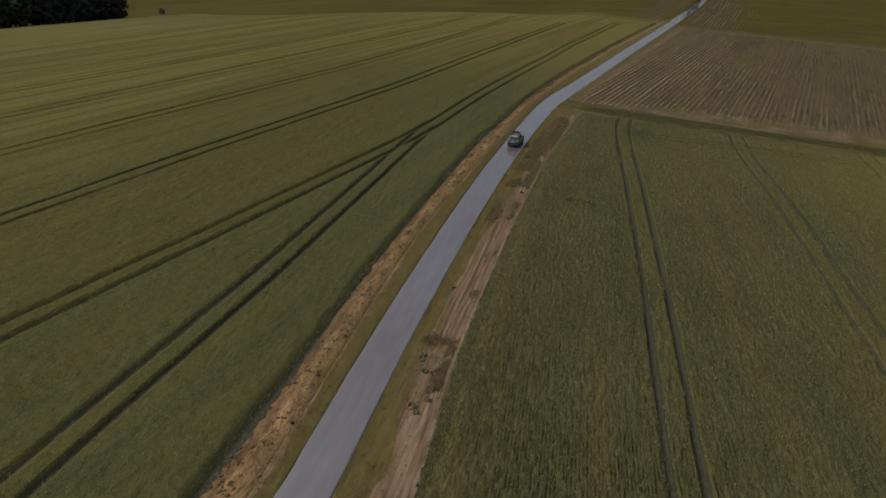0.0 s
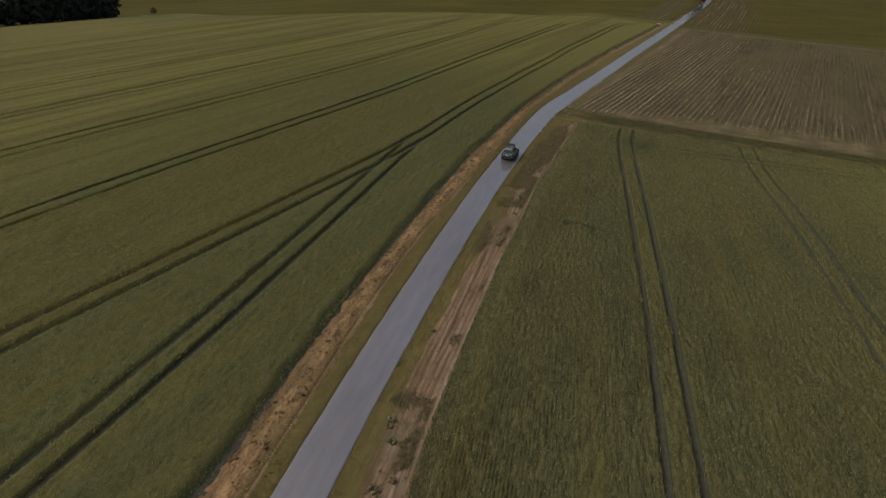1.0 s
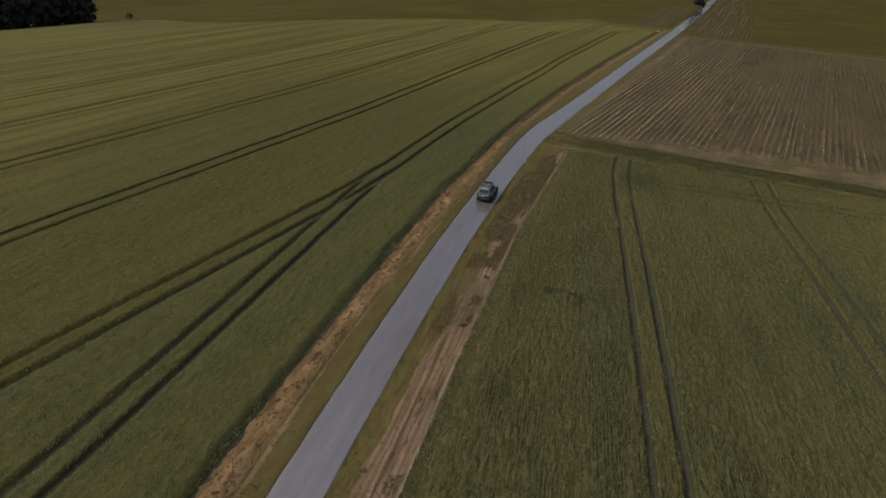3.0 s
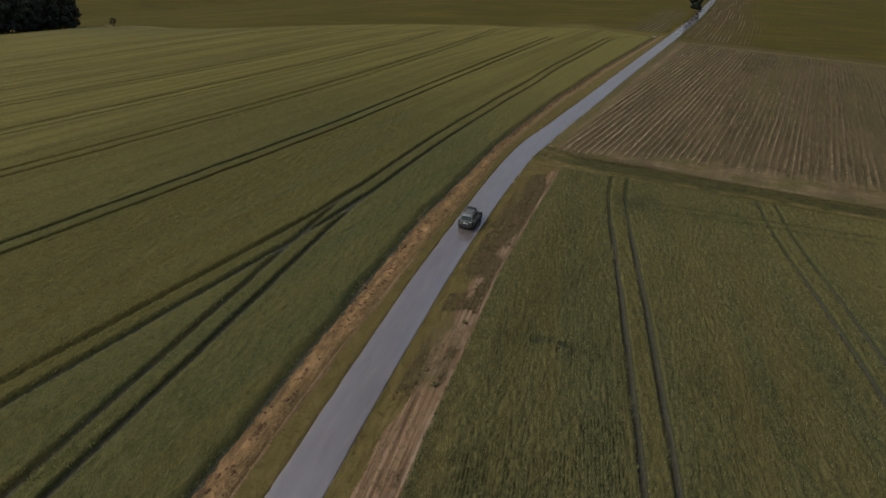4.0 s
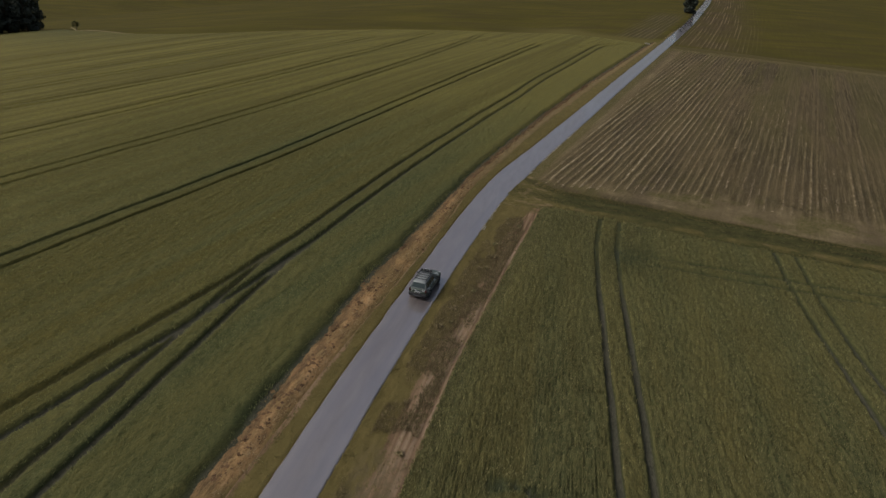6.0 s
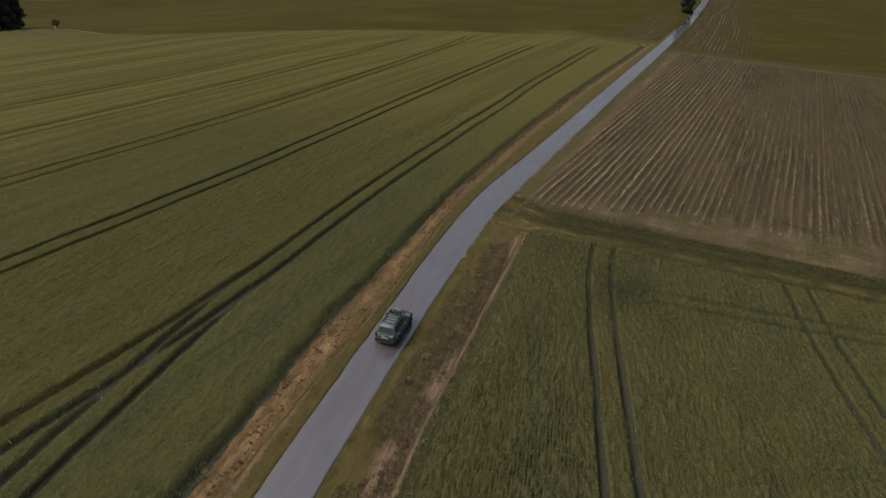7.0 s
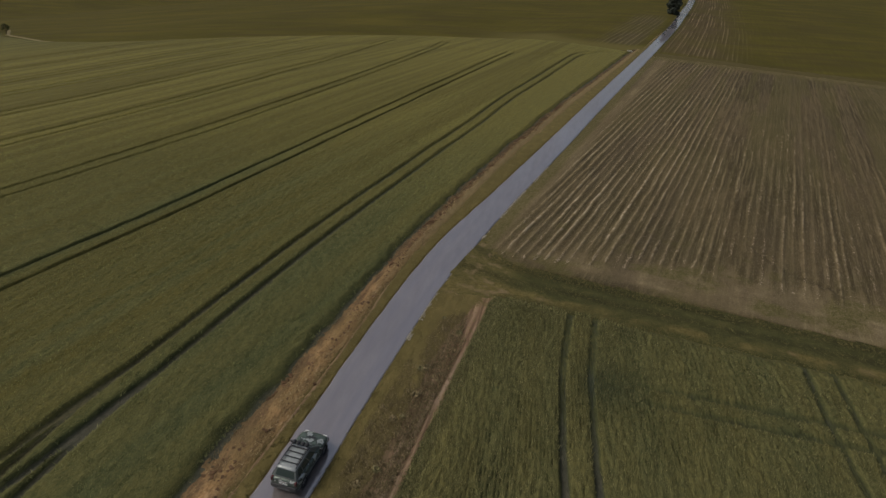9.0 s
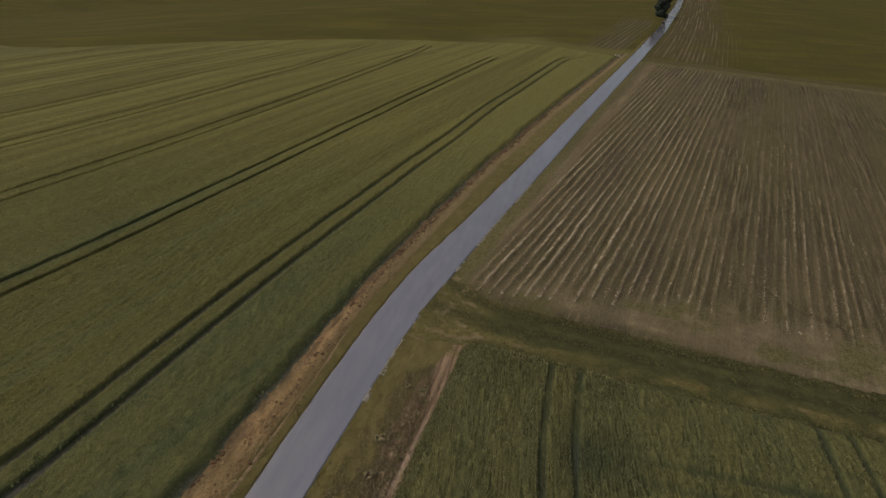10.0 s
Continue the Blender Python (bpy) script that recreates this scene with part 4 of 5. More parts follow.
def build_car(m):
    car = empty("off_road_car", m, "grey-green four-by-four car with roof spotlights driving on the wet road", "car")

    def body_section(y, half_low, half_mid, half_top, z0, z1, z2):
        right = [(half_low * 0.9, z0), (half_low, z0 + 0.06), (half_mid, (z0 + z1) / 2), (half_mid * 0.99, z1 - 0.06), (half_top, z1), (half_top * 0.5, z2)]
        return [(x, y, z) for x, z in right] + [(-x, y, z) for x, z in right[::-1]]

    stations = [(-2.13, 0.78, 0.8, 0.68, 0.42, 0.93, 0.95), (-2.02, 0.86, 0.88, 0.76, 0.36, 1.0, 1.03), (-1.6, 0.88, 0.905, 0.8, 0.3, 1.03, 1.05),
                (-0.9, 0.88, 0.9, 0.8, 0.28, 1.02, 1.05), (0.0, 0.88, 0.895, 0.8, 0.28, 1.01, 1.05), (0.9, 0.88, 0.9, 0.79, 0.28, 1.0, 1.05),
                (1.3, 0.88, 0.905, 0.78, 0.3, 0.99, 1.04), (1.75, 0.86, 0.885, 0.72, 0.33, 0.95, 0.99), (2.02, 0.8, 0.83, 0.62, 0.38, 0.86, 0.9), (2.13, 0.66, 0.7, 0.5, 0.46, 0.74, 0.76)]
    part("body", loft(bmesh.new(), [body_section(*s) for s in stations]), mat_paint, car, "grey-green painted body with dark decals", True)

    # cabin: pillars and roof over the belt line
    low = [(-0.78, -2.0, 1.0), (0.78, -2.0, 1.0), (0.77, 1.0, 1.02), (-0.77, 1.0, 1.02)]
    top = [(-0.62, -1.72, 1.56), (0.62, -1.72, 1.56), (0.6, 0.2, 1.58), (-0.6, 0.2, 1.58)]
    bm = bmesh.new()
    lo, hi = [bm.verts.new(p) for p in low], [bm.verts.new(p) for p in top]
    for k in range(4):
        bm.faces.new((lo[k], lo[(k + 1) % 4], hi[(k + 1) % 4], hi[k]))
    bm.faces.new(hi)
    bm.faces.new(lo[::-1])
    bmesh.ops.bevel(bm, geom=bm.edges[:], offset=0.045, segments=3, affect="EDGES", profile=0.5)
    part("cabin", bm, mat_pillar, car, "dark green window pillars", smooth=False)
    rim_of_roof = ((-0.6, 1.565), (-0.58, 1.6), (-0.3, 1.625), (0.3, 1.625), (0.58, 1.6), (0.6, 1.565))
    along = ((-1.78, 0.96, -0.035), (-1.6, 1.0, -0.01), (-0.6, 1.0, 0.01), (0.1, 0.98, -0.005), (0.24, 0.94, -0.045))
    bm = loft(bmesh.new(), [[(x * w, y, z + dz) for x, z in rim_of_roof] for y, w, dz in along])
    part("roof", bm, mat_roofpaint, car, "pale grey roof panel", True)

    def pane(name, quad, u0, u1, v0, v1, out=0.012, label=""):
        a, b, c, d = [Vector(p) for p in quad]
        n = (b - a).cross(d - a).normalized()
        def at(u, v):
            return (a * (1 - u) + b * u) * (1 - v) + (d * (1 - u) + c * u) * v
        bm = bmesh.new()
        outer = [bm.verts.new(at(u, v) + n * out) for u, v in ((u0, v0), (u1, v0), (u1, v1), (u0, v1))]
        inner = [bm.verts.new(at(u, v) - n * 0.004) for u, v in ((u0, v0), (u1, v0), (u1, v1), (u0, v1))]
        bm.faces.new(outer)
        bm.faces.new(inner[::-1])
        for k in range(4):
            bm.faces.new((outer[k], inner[k], inner[(k + 1) % 4], outer[(k + 1) % 4]))
        return part(name, bm, mat_glass, car, label)

    rear = (low[0], low[1], top[1], top[0])
    right = (low[1], low[2], top[2], top[1])
    front = (low[2], low[3], top[3], top[2])
    left = (low[3], low[0], top[0], top[3])
    pane("rear_window", rear, 0.1, 0.9, 0.22, 0.86, label="dark tinted rear window")
    pane("windscreen", front, 0.07, 0.93, 0.1, 0.92)
    for side, flip in ((right, False), (left, True)):
        for u0, u1 in ((0.1, 0.27), (0.3, 0.55), (0.58, 0.82)):
            pane("side_window", side, 1 - u1 if flip else u0, 1 - u0 if flip else u1, 0.16, 0.86)

    for y, name in ((-2.1, "rear_bumper"), (2.08, "front_bumper")):
        part(name, box(bmesh.new(), 0, y, 0.5, 1.66, 0.24, 0.3, 0.07), mat_trim, car, "black plastic bumper")
    part("skid_plate", box(bmesh.new(), 0, -2.2, 0.42, 0.8, 0.06, 0.12, 0.02), mat_rim, car)
    plate = part("number_plate", box(bmesh.new(), 0, -2.165, 0.78, 0.52, 0.02, 0.12, 0.004), mat_plate, car, "white number plate")
    for k in range(6):
        part("plate_bar", box(bmesh.new(), -0.19 + 0.075 * k, -2.178, 0.78, 0.045, 0.006, 0.075), mat_ink, plate)
    part("tailgate_strip", box(bmesh.new(), 0, -2.12, 0.89, 0.62, 0.04, 0.05, 0.012), mat_chrome, car)
    for sx in (-1, 1):
        part("tail_light", box(bmesh.new(), sx * 0.745, -2.06, 0.92, 0.15, 0.2, 0.26, 0.035), mat_lamp_red, car, "red tail light")
        part("headlight", box(bmesh.new(), sx * 0.62, 2.02, 0.78, 0.26, 0.18, 0.15, 0.04), mat_lamp_clear, car)
        part("sill", box(bmesh.new(), sx * 0.885, 0.0, 0.36, 0.06, 2.0, 0.14, 0.025), mat_trim, car)
        mir = part("mirror", box(bmesh.new(), sx * 0.98, 0.72, 1.07, 0.2, 0.1, 0.15, 0.035), mat_trim, car)
        part("mirror_arm", rod(bmesh.new(), (sx * 0.8, 0.74, 1.02), (sx * 0.92, 0.72, 1.05), 0.025), mat_trim, mir)
        for y in (-0.55, 0.45):
            part("door_handle", box(bmesh.new(), sx * 0.9, y, 0.9, 0.035, 0.17, 0.035, 0.01), mat_trim, car)
        for y in (-0.05, -1.0, 0.95):
            part("door_seam", box(bmesh.new(), sx * 0.899, y, 0.68, 0.012, 0.012, 0.6), mat_trim, car)
        # roof rails
        bm = bmesh.new()
        for a, b in (((sx * 0.56, -1.6, 1.6), (sx * 0.56, -1.5, 1.68)), ((sx * 0.56, -1.5, 1.68), (sx * 0.56, 0.0, 1.69)), ((sx * 0.56, 0.0, 1.69), (sx * 0.56, 0.12, 1.6))):
            rod(bm, a, b, 0.025, 8)
        part("roof_rail", bm, mat_trim, car, "black roof rail")
        for y in (-1.32, 1.34):
            bm = bmesh.new()
            ring(bm, (sx * 0.885, y, 0.36), 0, 0.43, 0.355, 0.09, 28)
            part("wheel_arch", bm, mat_trim, car)
            tyre_w = part("wheel", ring(bmesh.new(), (sx * 0.79, y, 0.345), 0, 0.345, 0.215, 0.23, 32), mat_rubber, car, "black off-road tyre", True)
            bm = bmesh.new()
            rod(bm, (sx * 0.72, y, 0.345), (sx * 0.87, y, 0.345), 0.06, 12)
            for k in range(5):
                a = 2 * math.pi * k / 5
                rod(bm, (sx * 0.86, y, 0.345), (sx * 0.865, y + 0.21 * math.cos(a), 0.345 + 0.21 * math.sin(a)), 0.03, 6)
            rod(bm, (sx * 0.74, y, 0.345), (sx * 0.76, y, 0.345), 0.21, 20)
            part("rim", bm, mat_rim, tyre_w, "dark alloy rim")
            tread = bmesh.new()
            for k in range(24):
                a = 2 * math.pi * k / 24
                box(tread, 0, 0, 0, 0.2, 0.045, 0.022, m=Matrix.Translation((sx * 0.79, y + 0.345 * math.cos(a), 0.345 + 0.345 * math.sin(a))) @ Matrix.Rotation(a - math.pi / 2, 4, "X"))
            part("tread", tread, mat_rubber, tyre_w)
    # rack with its cross bars
    bm = bmesh.new()
    for y in (-1.35, -0.95, -0.55, -0.15):
        box(bm, 0, y, 1.715, 1.14, 0.075, 0.03, 0.01)
    for sx in (-0.5, 0.5):
        rod(bm, (sx, -1.45, 1.735), (sx, -0.02, 1.735), 0.022)
    part("roof_rack", bm, mat_trim, car, "black roof rack with cross bars")
    bar = part("light_bar", rod(bmesh.new(), (-0.58, 0.06, 1.71), (0.58, 0.06, 1.71), 0.025), mat_trim, car, "black bar that carries four spotlights")
    for k in range(4):
        x = -0.42 + 0.28 * k
        bm = rod(bmesh.new(), (x, 0.0, 1.84), (x, 0.14, 1.84), 0.11, 18, 0.125)
        rod(bm, (x, -0.06, 1.84), (x, 0.0, 1.84), 0.055, 14, 0.11)
        rod(bm, (x, 0.06, 1.72), (x, 0.06, 1.75), 0.02, 8)
        lampo = part("spotlight", bm, mat_trim, bar, "round black roof spotlight")
    bm = rod(bmesh.new(), (0.05, -2.02, 1.1), (0.32, -1.95, 1.22), 0.012)
    part("rear_wiper", bm, mat_trim, car)
    part("bonnet_vent", box(bmesh.new(), 0, 1.45, 1.025, 0.5, 0.18, 0.03, 0.01, Matrix.Identity(4)), mat_trim, car)
    part("antenna", rod(bmesh.new(), (0.2, -1.5, 1.6), (0.2, -1.72, 1.95), 0.008, 6), mat_trim, car)
    part("exhaust", rod(bmesh.new(), (0.5, -2.28, 0.33), (0.5, -1.9, 0.33), 0.035, 10), mat_chrome, car)
    return car


CAR_Y = 84.2
car_yaw = math.degrees(math.atan2(-(road_mid(CAR_Y + 2) - road_mid(CAR_Y - 2)), 4.0))
build_car(pose(float(road_mid(CAR_Y)) + 0.12, CAR_Y, 0.068, 0, 0, car_yaw))


# ---- trees ----
def leaf_cloud(rng, blobs, count, size, flat=0.0):
    """Many small leaf plates scattered in the shells of a few lumps: verts and quads."""
    cx = rng.choice(len(blobs), count, p=np.array([b[3] ** 2 for b in blobs]) / sum(b[3] ** 2 for b in blobs))
    b = np.array(blobs)[cx]
    d = rng.normal(size=(count, 3))
    d /= np.linalg.norm(d, axis=1)[:, None]
    rad = b[:, 3] * rng.uniform(0.55, 1.08, count)
    c = b[:, :3] + d * rad[:, None] * np.array([1, 1, 0.85])
    a1 = rng.normal(size=(count, 3)) + d * 0.2
    a1 -= (a1 * d).sum(1)[:, None] * d * 0.5
    a1 /= np.linalg.norm(a1, axis=1)[:, None]
    a2 = np.cross(a1, d + rng.normal(size=(count, 3)) * 0.4)
    a2 /= np.linalg.norm(a2, axis=1)[:, None]
    s = size * rng.uniform(0.6, 1.4, count)[:, None]
    v = np.stack([c - a1 * s, c - a2 * s * 0.5, c + a1 * s, c + a2 * s * 0.5], 1).reshape(-1, 3)
    return v, np.arange(count * 4).reshape(-1, 4)


def build_tree(name, height, radius, seed, leaf, label, category="tree", group="", shape="round", count=1600, size=0.35, base=0.2):
    rng = np.random.default_rng(seed)
    tree = empty(name, Matrix(), label, category, group)
    bm = bmesh.new()
    trunk_r = 0.022 * height + 0.04
    pts = [Vector((0, 0, -0.4))]
    for k in range(1, 6):
        pts.append(Vector((rng.normal() * 0.03 * height * k / 5, rng.normal() * 0.03 * height * k / 5, height * 0.85 * k / 5)))
    for k in range(5):
        rod(bm, pts[k], pts[k + 1], trunk_r * (1 - k / 5.5), 8, trunk_r * (1 - (k + 1) / 5.5))
    blobs = []
    n = 14
    for k in range(n):
        f = base + (1 - base) * (k + 0.5) / n
        ang = 2.4 * k + rng.uniform(-0.4, 0.4)
        w = {"round": math.sin(math.pi * min(1, (f - base) / (1 - base) * 0.8 + 0.2)), "cone": (1.05 - f) ** 0.8, "column": 0.72 + 0.2 * math.sin(math.pi * f)}[shape]
        off = radius * 0.62 * w
        tip = Vector((off * math.cos(ang), off * math.sin(ang), height * f * 0.97))
        foot = pts[min(4, int(f * 5))]
        rod(bm, foot, tip, trunk_r * 0.35, 5, 0.02)
        blobs.append((tip.x, tip.y, tip.z, radius * (0.42 if shape == "cone" else 0.5) * (0.45 + 0.6 * w)))
    part("trunk", bm, mat_bark, tree, "dark bark trunk and limbs")
    v, q = leaf_cloud(rng, blobs, count, size)
    crown = new("crown", mesh_from("crown", v, q, leaf, None, 4, True))
    crown.parent = tree
    return tree


roadside = build_tree("roadside_tree", 14.5, 3.9, 4, mat_leaf_dark, "dark leafy tree standing alone beside the far road", shape="column", count=6500, size=0.42, base=0.0)
roadside.matrix_world = pose(-43.0, 411.0, 0)
scrub = build_tree("field_bush", 4.6, 1.7, 9, mat_leaf_bush, "small bare-stemmed bush beside a field path", "bush", count=260, size=0.22, base=0.45)
scrub.matrix_world = pose(-267, 217.5, float(lay(-267, 217.5)))

wood_kinds = [build_tree("wood_tree", 19.0 + 2 * k, 4.6 + 0.4 * k, 20 + k, mat_leaf_dark, "dark dense tree at the edge of a wood", "tree", "trees of the wood", "round" if k != 1 else "cone", 1500, 0.75, 0.06) for k in range(3)]
rng_w = np.random.default_rng(3)
spots = []
for row, (ox, oy) in enumerate(((0, 0), (-9, 3), (-19, 6), (-30, 10))):
    for k in range(17):
        f = k / 16
        bx = -314 + 18 * math.sin(f * 2.2) - 40 * max(0, f - 0.45)
        by = 231 - 125 * f
        spots.append((bx + ox + rng_w.uniform(-1.8, 1.8), by + oy * 0.4 + rng_w.uniform(-2, 2)))
for k, (tx, ty) in enumerate(spots):
    m = pose(tx, ty, float(lay(tx, ty)), 0, 0, rng_w.uniform(0, 360))
    if k < 3:
        wood_kinds[k].matrix_world = m
    else:
        copy_thing(wood_kinds[k % 3], m)


# ---- the culvert's end beside the road ----
def build_culvert(m):
    c = empty("culvert_end", m, "small pale concrete culvert end in the verge", "culvert")
    part("head_wall", box(bmesh.new(), 0, 0, 0.2, 1.3, 0.25, 0.5, 0.03), mat_concrete, c)
    for sx in (-1, 1):
        part("wing_wall", box(bmesh.new(), sx * 0.72, -0.35, 0.14, 0.2, 0.8, 0.38, 0.03), mat_concrete, c)
    part("pipe", ring(bmesh.new(), (0, 0, 0), 0, 0.2, 0.16, 0.3, 20), mat_concrete, c).matrix_local = pose(0, -0.18, 0.2, 0, 0, 90)
    return c


build_culvert(pose(-40.9, 268.3, 0.1, 0, 0, 25))


# ---- standing plants, weeds, clods and stones ----
def blades(rng, px, py, pz, height, width, lean, per=3):
    """Narrow upright leaves, three points each, in small tufts."""
    n = len(px) * per
    bx, by, bz = (np.repeat(v, per) for v in (px, py, pz))
    h = np.repeat(np.broadcast_to(height, px.shape), per) * rng.uniform(0.65, 1.25, n)
    w = width * rng.uniform(0.7, 1.3, n)
    a = rng.uniform(0, 2 * np.pi, n)
    la = rng.uniform(0, 2 * np.pi, n)
    ln = h * lean * rng.uniform(0.3, 1.3, n)
    bx, by = bx + rng.normal(0, 0.05, n), by + rng.normal(0, 0.05, n)
    dx, dy = np.cos(a) * w / 2, np.sin(a) * w / 2
    v = np.stack([np.stack([bx - dx, by - dy, bz], -1), np.stack([bx + dx, by + dy, bz], -1), np.stack([bx + np.cos(la) * ln, by + np.sin(la) * ln, bz + h], -1)], 1)
    faces = np.arange(n * 3).reshape(-1, 3)
    nor = np.cross(v[:, 1] - v[:, 0], v[:, 2] - v[:, 0])
    turned = nor @ np.array([0.2, -0.8, 1.0]) < 0
    faces[turned] = faces[turned][:, ::-1]
    return v.reshape(-1, 3), faces


def skyward(ob, tilt, seed):
    """Thin leaves let light through, so they shade as if they faced more or less upwards."""
    rng = np.random.default_rng(seed)
    n = len(ob.data.polygons)
    nor = np.repeat(np.stack([rng.normal(0, tilt, n), rng.normal(0, tilt, n), np.ones(n)], -1), 3, axis=0)
    nor /= np.linalg.norm(nor, axis=1)[:, None]
    ob.data.polygons.foreach_set("use_smooth", np.ones(n, bool))
    ob.data.normals_split_custom_set_from_vertices(nor.astype(np.float32))
    return ob


def stuff(name, v, f, material, label, category, uniform=3, attrs=None):
    return tagged(new(name, mesh_from(name, v, f, material, attrs, uniform, True)), label, category, "", "stuff")


def wheat_stalks():
    rng = np.random.default_rng(11)
    n = 215000
    y = 12 + 98 * rng.random(n)
    s = 56 * rng.random(n) ** 1.3
    s[:9000] = 0.9 * rng.random(9000)
    x = crop_r(y) + s
    along = x + 0.275 * y
    x += (np.round(along / 0.25) * 0.25 - along) * 0.9 * ramp(s, 0.5, 3)
    cut = wheat_pressed(x, y)
    bare = np.exp(-(((x + 14.3) / 2.0) ** 2 + ((y - 66) / 1.1) ** 2)) * ramp(fbm(x * 1.2, y * 1.2, 95), 0.42, 0.55)
    ok = (cut < 0.3) & (y < track_low(x) - 0.8) & (bare < 0.3)
    x, y, s = x[ok], y[ok], s[ok]
    v, f = blades(rng, x, y, lay(x, y) + 0.22 * np.clip(s, 0.1, 2.2) / 2.2, 0.34 * np.clip(0.4 + 0.5 * s, 0, 1), 0.052, 0.36)
    return stuff("wheat_stalks", v, f, mat_stalk_right, "upright green wheat leaves and ears", "crop", 3, {"lush": np.repeat(lush_right(x, y), 9)})


def barley_stalks():
    rng = np.random.default_rng(12)
    n = 235000
    y = 3 + 190 * rng.random(n) ** 1.1
    s = 0.9 + 56 * rng.random(n) ** 1.35
    x = bank_out(y) + 0.25 - s
    cut = np.maximum(pressed(x, y, TRACK_NEAR, -60, 262, shift=0.75), pressed(x, y, TRACK_FORK, -60, 86))
    cut = np.maximum(cut, pressed(x, y, TRACK_2, -60, 231, 0.36, shift=0.6))
    cut = np.maximum(cut, pressed(x, y, TRACK_3, -60, 236, 0.36, shift=0.6))
    ok = (cut < 0.3) & (rng.random(n) > 0.85 * ramp(y, 105, 185))
    x, y, s = x[ok], y[ok], s[ok]
    v, f = blades(rng, x, y, lay(x, y) + 0.24 * np.clip(s - 0.6, 0.05, 1.4) / 1.4, 0.32 * np.clip(0.3 + 0.4 * s, 0, 1), 0.055, 0.5)
    return stuff("barley_stalks", v, f, mat_stalk_left, "upright green barley leaves and ears", "crop", 3, {"lush": np.repeat(lush_left(x, y, s), 9)})


def verge_grass():
    rng = np.random.default_rng(13)
    n = 22000
    y = 5 + 150 * rng.random(n)
    u = rng.random(n)
    left = rng.random(n) < 0.4
    x_l = (road_mid(y) - road_half(y) - 0.05) * (1 - u) + bank_in(y) * u
    r0 = road_mid(y) + road_half(y) + 0.05
    x_r = r0 + (crop_r(y) - r0) * u**2.4
    x = np.where(left, x_l, x_r)
    ok = left | (y < 112)
    x, y = x[ok], y[ok]
    v, f = blades(rng, x, y, lay(x, y) + 0.03, 0.13, 0.05, 0.9)
    return stuff("verge_grass", v, f, mat_blade, "short yellow-green grass tufts along the road", "grass")


def track_tufts():
    rng = np.random.default_rng(14)
    n = 16000
    x = -33 + 75 * rng.random(n) ** 1.1
    u = rng.random(n)
    y = (track_low(x) - 0.8) * (1 - u) + (track_high(x) + 0.8) * u
    ok = x > road_mid(y) + road_half(y) + 0.2
    x, y = x[ok], y[ok]
    v, f = blades(rng, x, y, lay(x, y) + 0.05, 0.17, 0.06, 0.8)
    return stuff("track_grass", v, f, mat_blade, "rough grass tufts on the field track", "grass")


def verge_weeds():
    """Dry brown weeds in drifts on the verge beside the wheat, and dead stalks at the foot of the barley."""
    rng = np.random.default_rng(15)
    n = 42000
    y = 8 + 102 * rng.random(n)
    u = 0.2 + 0.72 * rng.random(n)
    r0 = road_mid(y) + road_half(y)
    x = r0 + (crop_r(y) - r0) * u
    drift = fbm(x * 0.5, y * 0.25, 21) + 0.24 * np.exp(-((y - 60) / 5) ** 2) + 0.25 * np.exp(-((y - 88) / 11) ** 2) + 0.12 * np.exp(-((y - 28) / 4) ** 2)
    ok = drift + rng.uniform(-0.05, 0.05, n) + 0.06 * ramp(y, 66, 76) > 0.65
    x, y = x[ok], y[ok]
    n2 = 3500
    y2 = 5 + 190 * rng.random(n2)
    x2 = bank_out(y2) - 0.7 * rng.random(n2) ** 0.7 + 0.3
    x, y = np.r_[x, x2], np.r_[y, y2]
    v, f = blades(rng, x, y, lay(x, y) + 0.02, 0.16, 0.05, 1.0)
    return stuff("dry_weeds", v, f, mat_dry, "dry brown weeds and dead stalks on bare earth", "weeds")


def lumps(rng, x, y, z, size, squash=0.7):
    """Uneven stones or clods of eight corners each."""
    n = len(x)
    base = np.array([(a, b, c) for c in (-1, 1) for b in (-1, 1) for a in (-1, 1)], float) * 0.6
    v = base[None] * (1 + rng.uniform(-0.35, 0.35, (n, 8, 3))) * size[:, None, None]
    v[:, :, 2] *= squash
    a = rng.uniform(0, np.pi, n)
    ca, sa = np.cos(a)[:, None], np.sin(a)[:, None]
    vx, vy = v[:, :, 0] * ca - v[:, :, 1] * sa, v[:, :, 0] * sa + v[:, :, 1] * ca
    v = np.stack([vx + x[:, None], vy + y[:, None], v[:, :, 2] + z[:, None]], -1)
    q = np.array([(0, 2, 3, 1), (4, 5, 7, 6), (0, 1, 5, 4), (2, 6, 7, 3), (0, 4, 6, 2), (1, 3, 7, 5)])
    return v.reshape(-1, 3), (q[None] + 8 * np.arange(n)[:, None, None]).reshape(-1, 4)


def bank_clods():
    rng = np.random.default_rng(16)
    n = 6000
    y = 5 + 180 * rng.random(n) ** 1.1
    u = np.clip(rng.normal(0.66, 0.2, n), 0.05, 1.15)
    ok = fbm(y * 0.6, u * 3, 66) > 0.5
    y, u = y[ok], u[ok]
    x = bank_in(y) * (1 - u) + bank_out(y) * u
    size = 0.03 + 0.16 * rng.random(len(x)) ** 3.5
    v, f = lumps(rng, x, y, lay(x, y) + 0.1 + 0.1 * np.sin(np.pi * u), size)
    return stuff("earth_clods", v, f, mat_clod, "clods of orange-brown earth along the bank", "earth", 4)


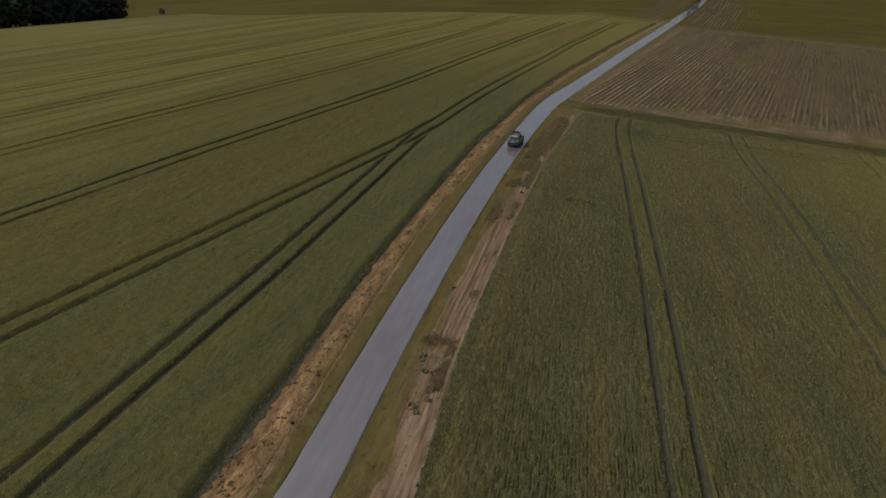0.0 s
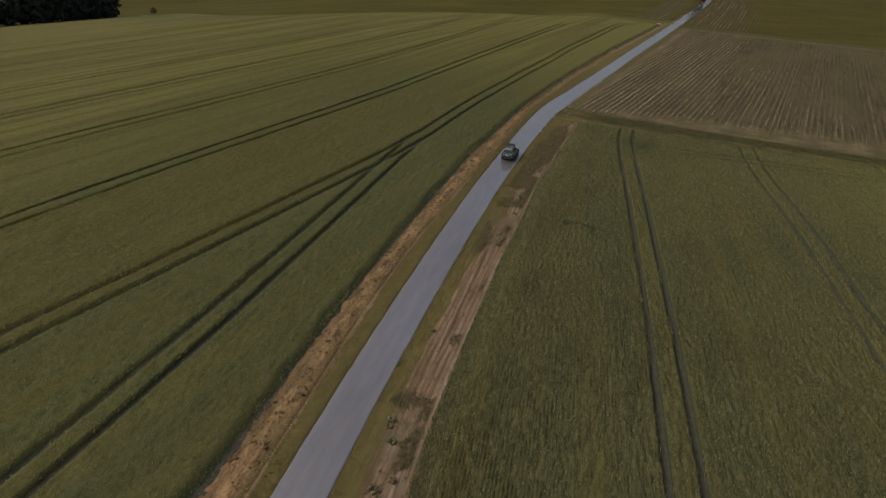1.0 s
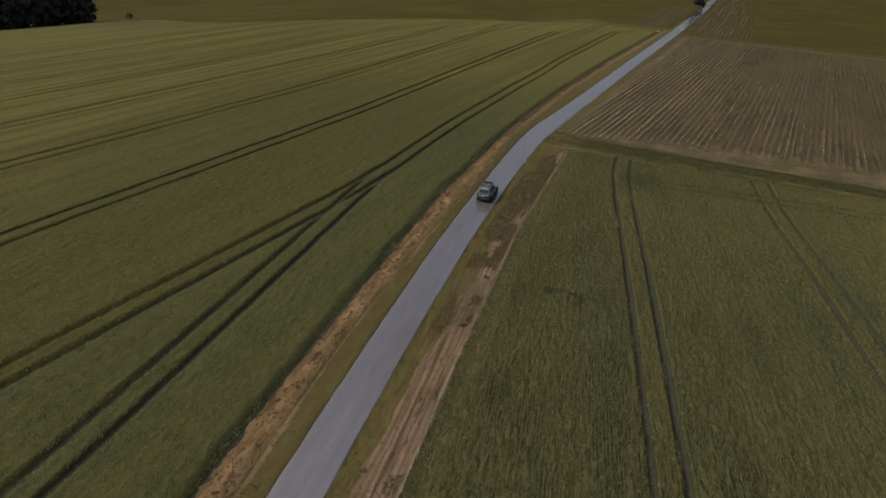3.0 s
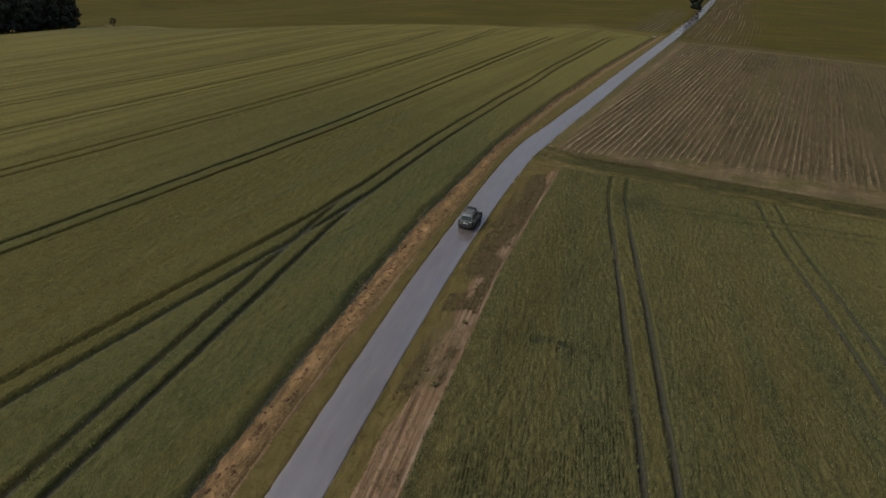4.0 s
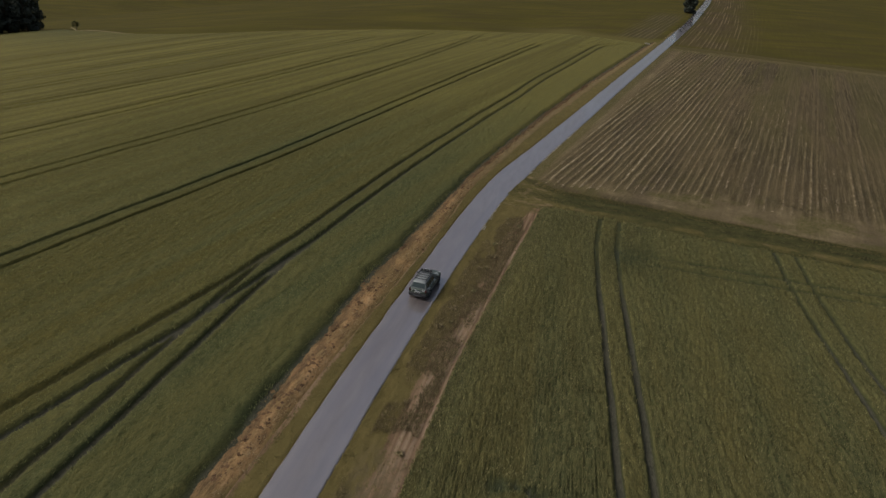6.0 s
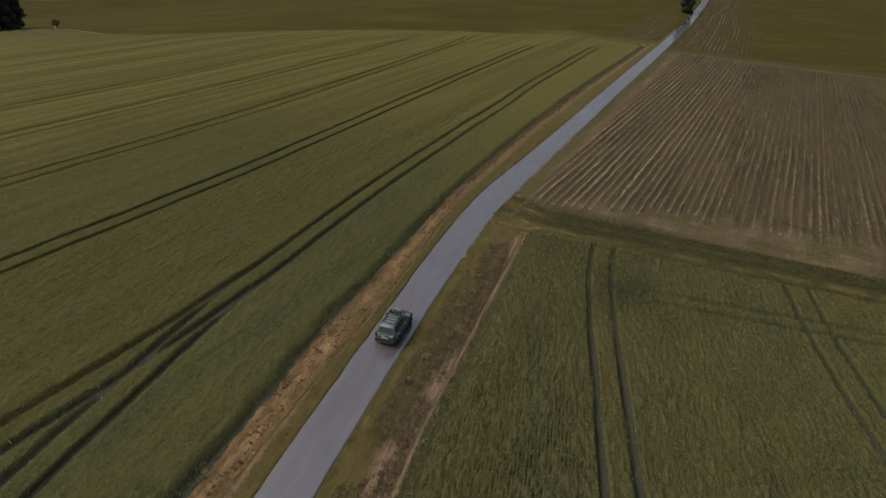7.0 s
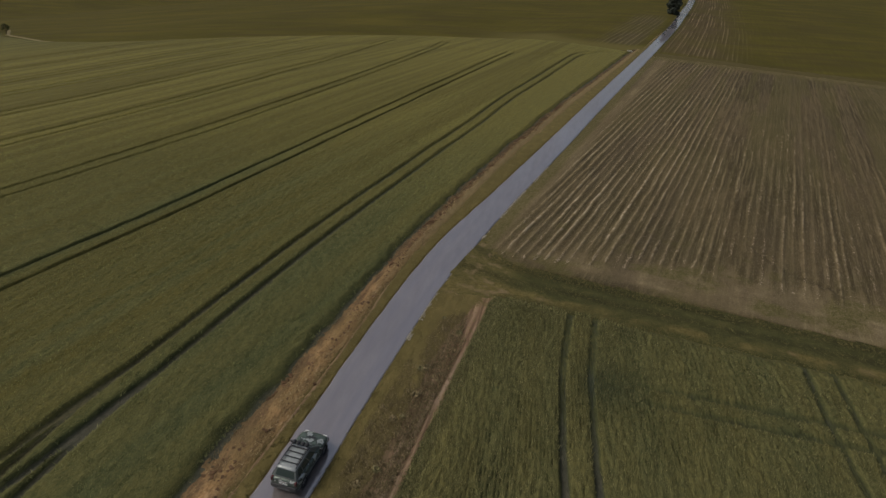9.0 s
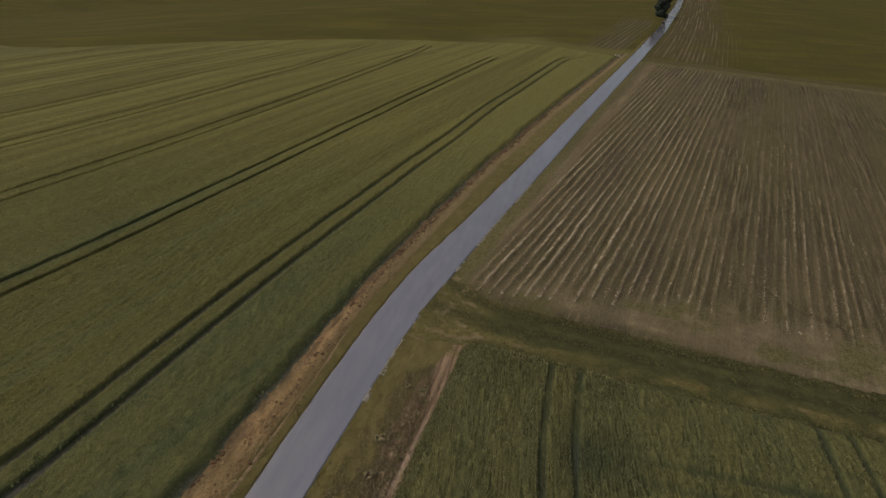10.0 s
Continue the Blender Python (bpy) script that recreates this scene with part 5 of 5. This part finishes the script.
def bank_straw():
    """Dead pale grass lying over the bank."""
    rng = np.random.default_rng(18)
    n = 16000
    y = 5 + 190 * rng.random(n) ** 1.2
    u = np.clip(rng.normal(0.38, 0.24, n), 0.0, 0.95)
    ok = fbm(y * 0.7, u * 3, 69) > 0.42
    y, u = y[ok], u[ok]
    x = bank_in(y) * (1 - u) + bank_out(y) * u
    v, f = blades(rng, x, y, lay(x, y) + 0.06 + 0.14 * np.sin(np.pi * u), 0.1, 0.035, 2.2, 2)
    return stuff("bank_straw", v, f, mat_straw, "dead straw-coloured grass lying on the earth bank", "grass")


def ridge_crumbs():
    """Crumbled pale clods along the tops of the tilled ridges."""
    rng = np.random.default_rng(19)
    n = 34000
    y = 117 + 75 * rng.random(n) ** 1.5
    straight = np.round((-8 + 48 * rng.random(n) ** 1.3) / ROW_GAP) * ROW_GAP
    q = straight.copy()
    for _ in range(6):
        q = straight - row_wander(q, y)
    q = q + rng.normal(0, 0.08, n)
    x = -32.6 + q + 0.05 * (y - 120)
    ok = (y > rows_start(x) - 1.5) & (x > road_mid(y) + road_half(y) + 2.4 + 0.018 * (y - 120)) & (fbm(q * 1.3, y * 0.35, 115) > 0.44 + 0.14 * ramp(x, -20, -10))
    x, y = x[ok], y[ok]
    v, f = lumps(rng, x, y, lay(x, y) + 0.26, 0.022 + 0.045 * rng.random(len(x)) ** 2.5, 0.6)
    return stuff("ridge_crumbs", v, f, mat_crumb, "pale crumbled clods along the tilled ridges", "earth", 4)


def edge_stones():
    rng = np.random.default_rng(17)
    n = 4200
    y = 99 + 48 * rng.random(n) ** 2.2
    x = road_mid(y) + road_half(y) - 0.04 + 0.3 * rng.random(n) ** 2.2
    ok = fbm(y * 0.9, y * 0, 67) > 0.42
    x, y = x[ok], y[ok]
    v, f = lumps(rng, x, y, np.full(len(x), 0.04), 0.03 + 0.065 * rng.random(len(x)) ** 2, 0.5)
    return stuff("edge_gravel", v, f, mat_edge, "pale broken asphalt and gravel along the road's edge", "gravel", 4)


# ---- single weeds on the bare strip ----
def build_weed(seed, radius, height, dry):
    rng = np.random.default_rng(seed)
    n = 46
    a = rng.uniform(0, 2 * np.pi, n)
    up = rng.uniform(0.25, 1.0, n)
    v, q = [], []
    for k in range(n):
        d, s = np.array([math.cos(a[k]), math.sin(a[k]), 0]), np.array([-math.sin(a[k]), math.cos(a[k]), 0])
        ln, w, h = radius * (0.5 + 0.5 * rng.random()), 0.05 + 0.05 * rng.random(), height * up[k]
        tip, mid = d * ln + np.array([0, 0, h * 0.7]), d * ln * 0.55 + np.array([0, 0, h])
        b = len(v)
        v += [(0, 0, 0), tuple(mid + s * w), tuple(tip), tuple(mid - s * w)]
        q.append((b, b + 1, b + 2, b + 3))
    ob = new("weed_clump", mesh_from("weed_clump", v, q, mat_dry if dry else mat_weed, None, 4, True))
    return tagged(ob, "clump of dry brown weeds on bare earth" if dry else "leafy dark-green weed clump on bare earth", "weed", "weeds beside the road")


weed_kinds = [build_weed(40 + k, 0.27 + 0.07 * k, 0.16 + 0.04 * k, k % 2 == 1) for k in range(4)]
rng_weed = np.random.default_rng(41)
weed_spots = [(-26.7, 90.9), (-27.2, 90.5), (-27.9, 96.2), (-26.9, 93.4), (-18.9, 39.8), (-26.4, 84.6), (-25.9, 86.1), (-26.1, 79.2), (-25.6, 80.4)]
for k in range(14):
    wy = rng_weed.choice([rng_weed.uniform(54, 66), rng_weed.uniform(76, 104), rng_weed.uniform(23, 31)])
    wr = float(road_mid(wy) + road_half(wy))
    weed_spots.append((wr + (float(crop_r(wy)) - wr) * rng_weed.uniform(0.35, 0.85), wy))
for k, (wx, wy) in enumerate(weed_spots):
    m = pose(wx, wy, 0.03, 0, 0, rng_weed.uniform(0, 360))
    if k < 4:
        weed_kinds[k].matrix_world = m
    else:
        copy_thing(weed_kinds[k % 4], m)

skyward(wheat_stalks(), 0.5, 1)
skyward(barley_stalks(), 0.5, 2)
skyward(verge_grass(), 0.35, 3)
skyward(track_tufts(), 0.35, 4)
skyward(verge_weeds(), 0.4, 5)
skyward(bank_straw(), 0.4, 6)
bank_clods()
ridge_crumbs()
edge_stones()
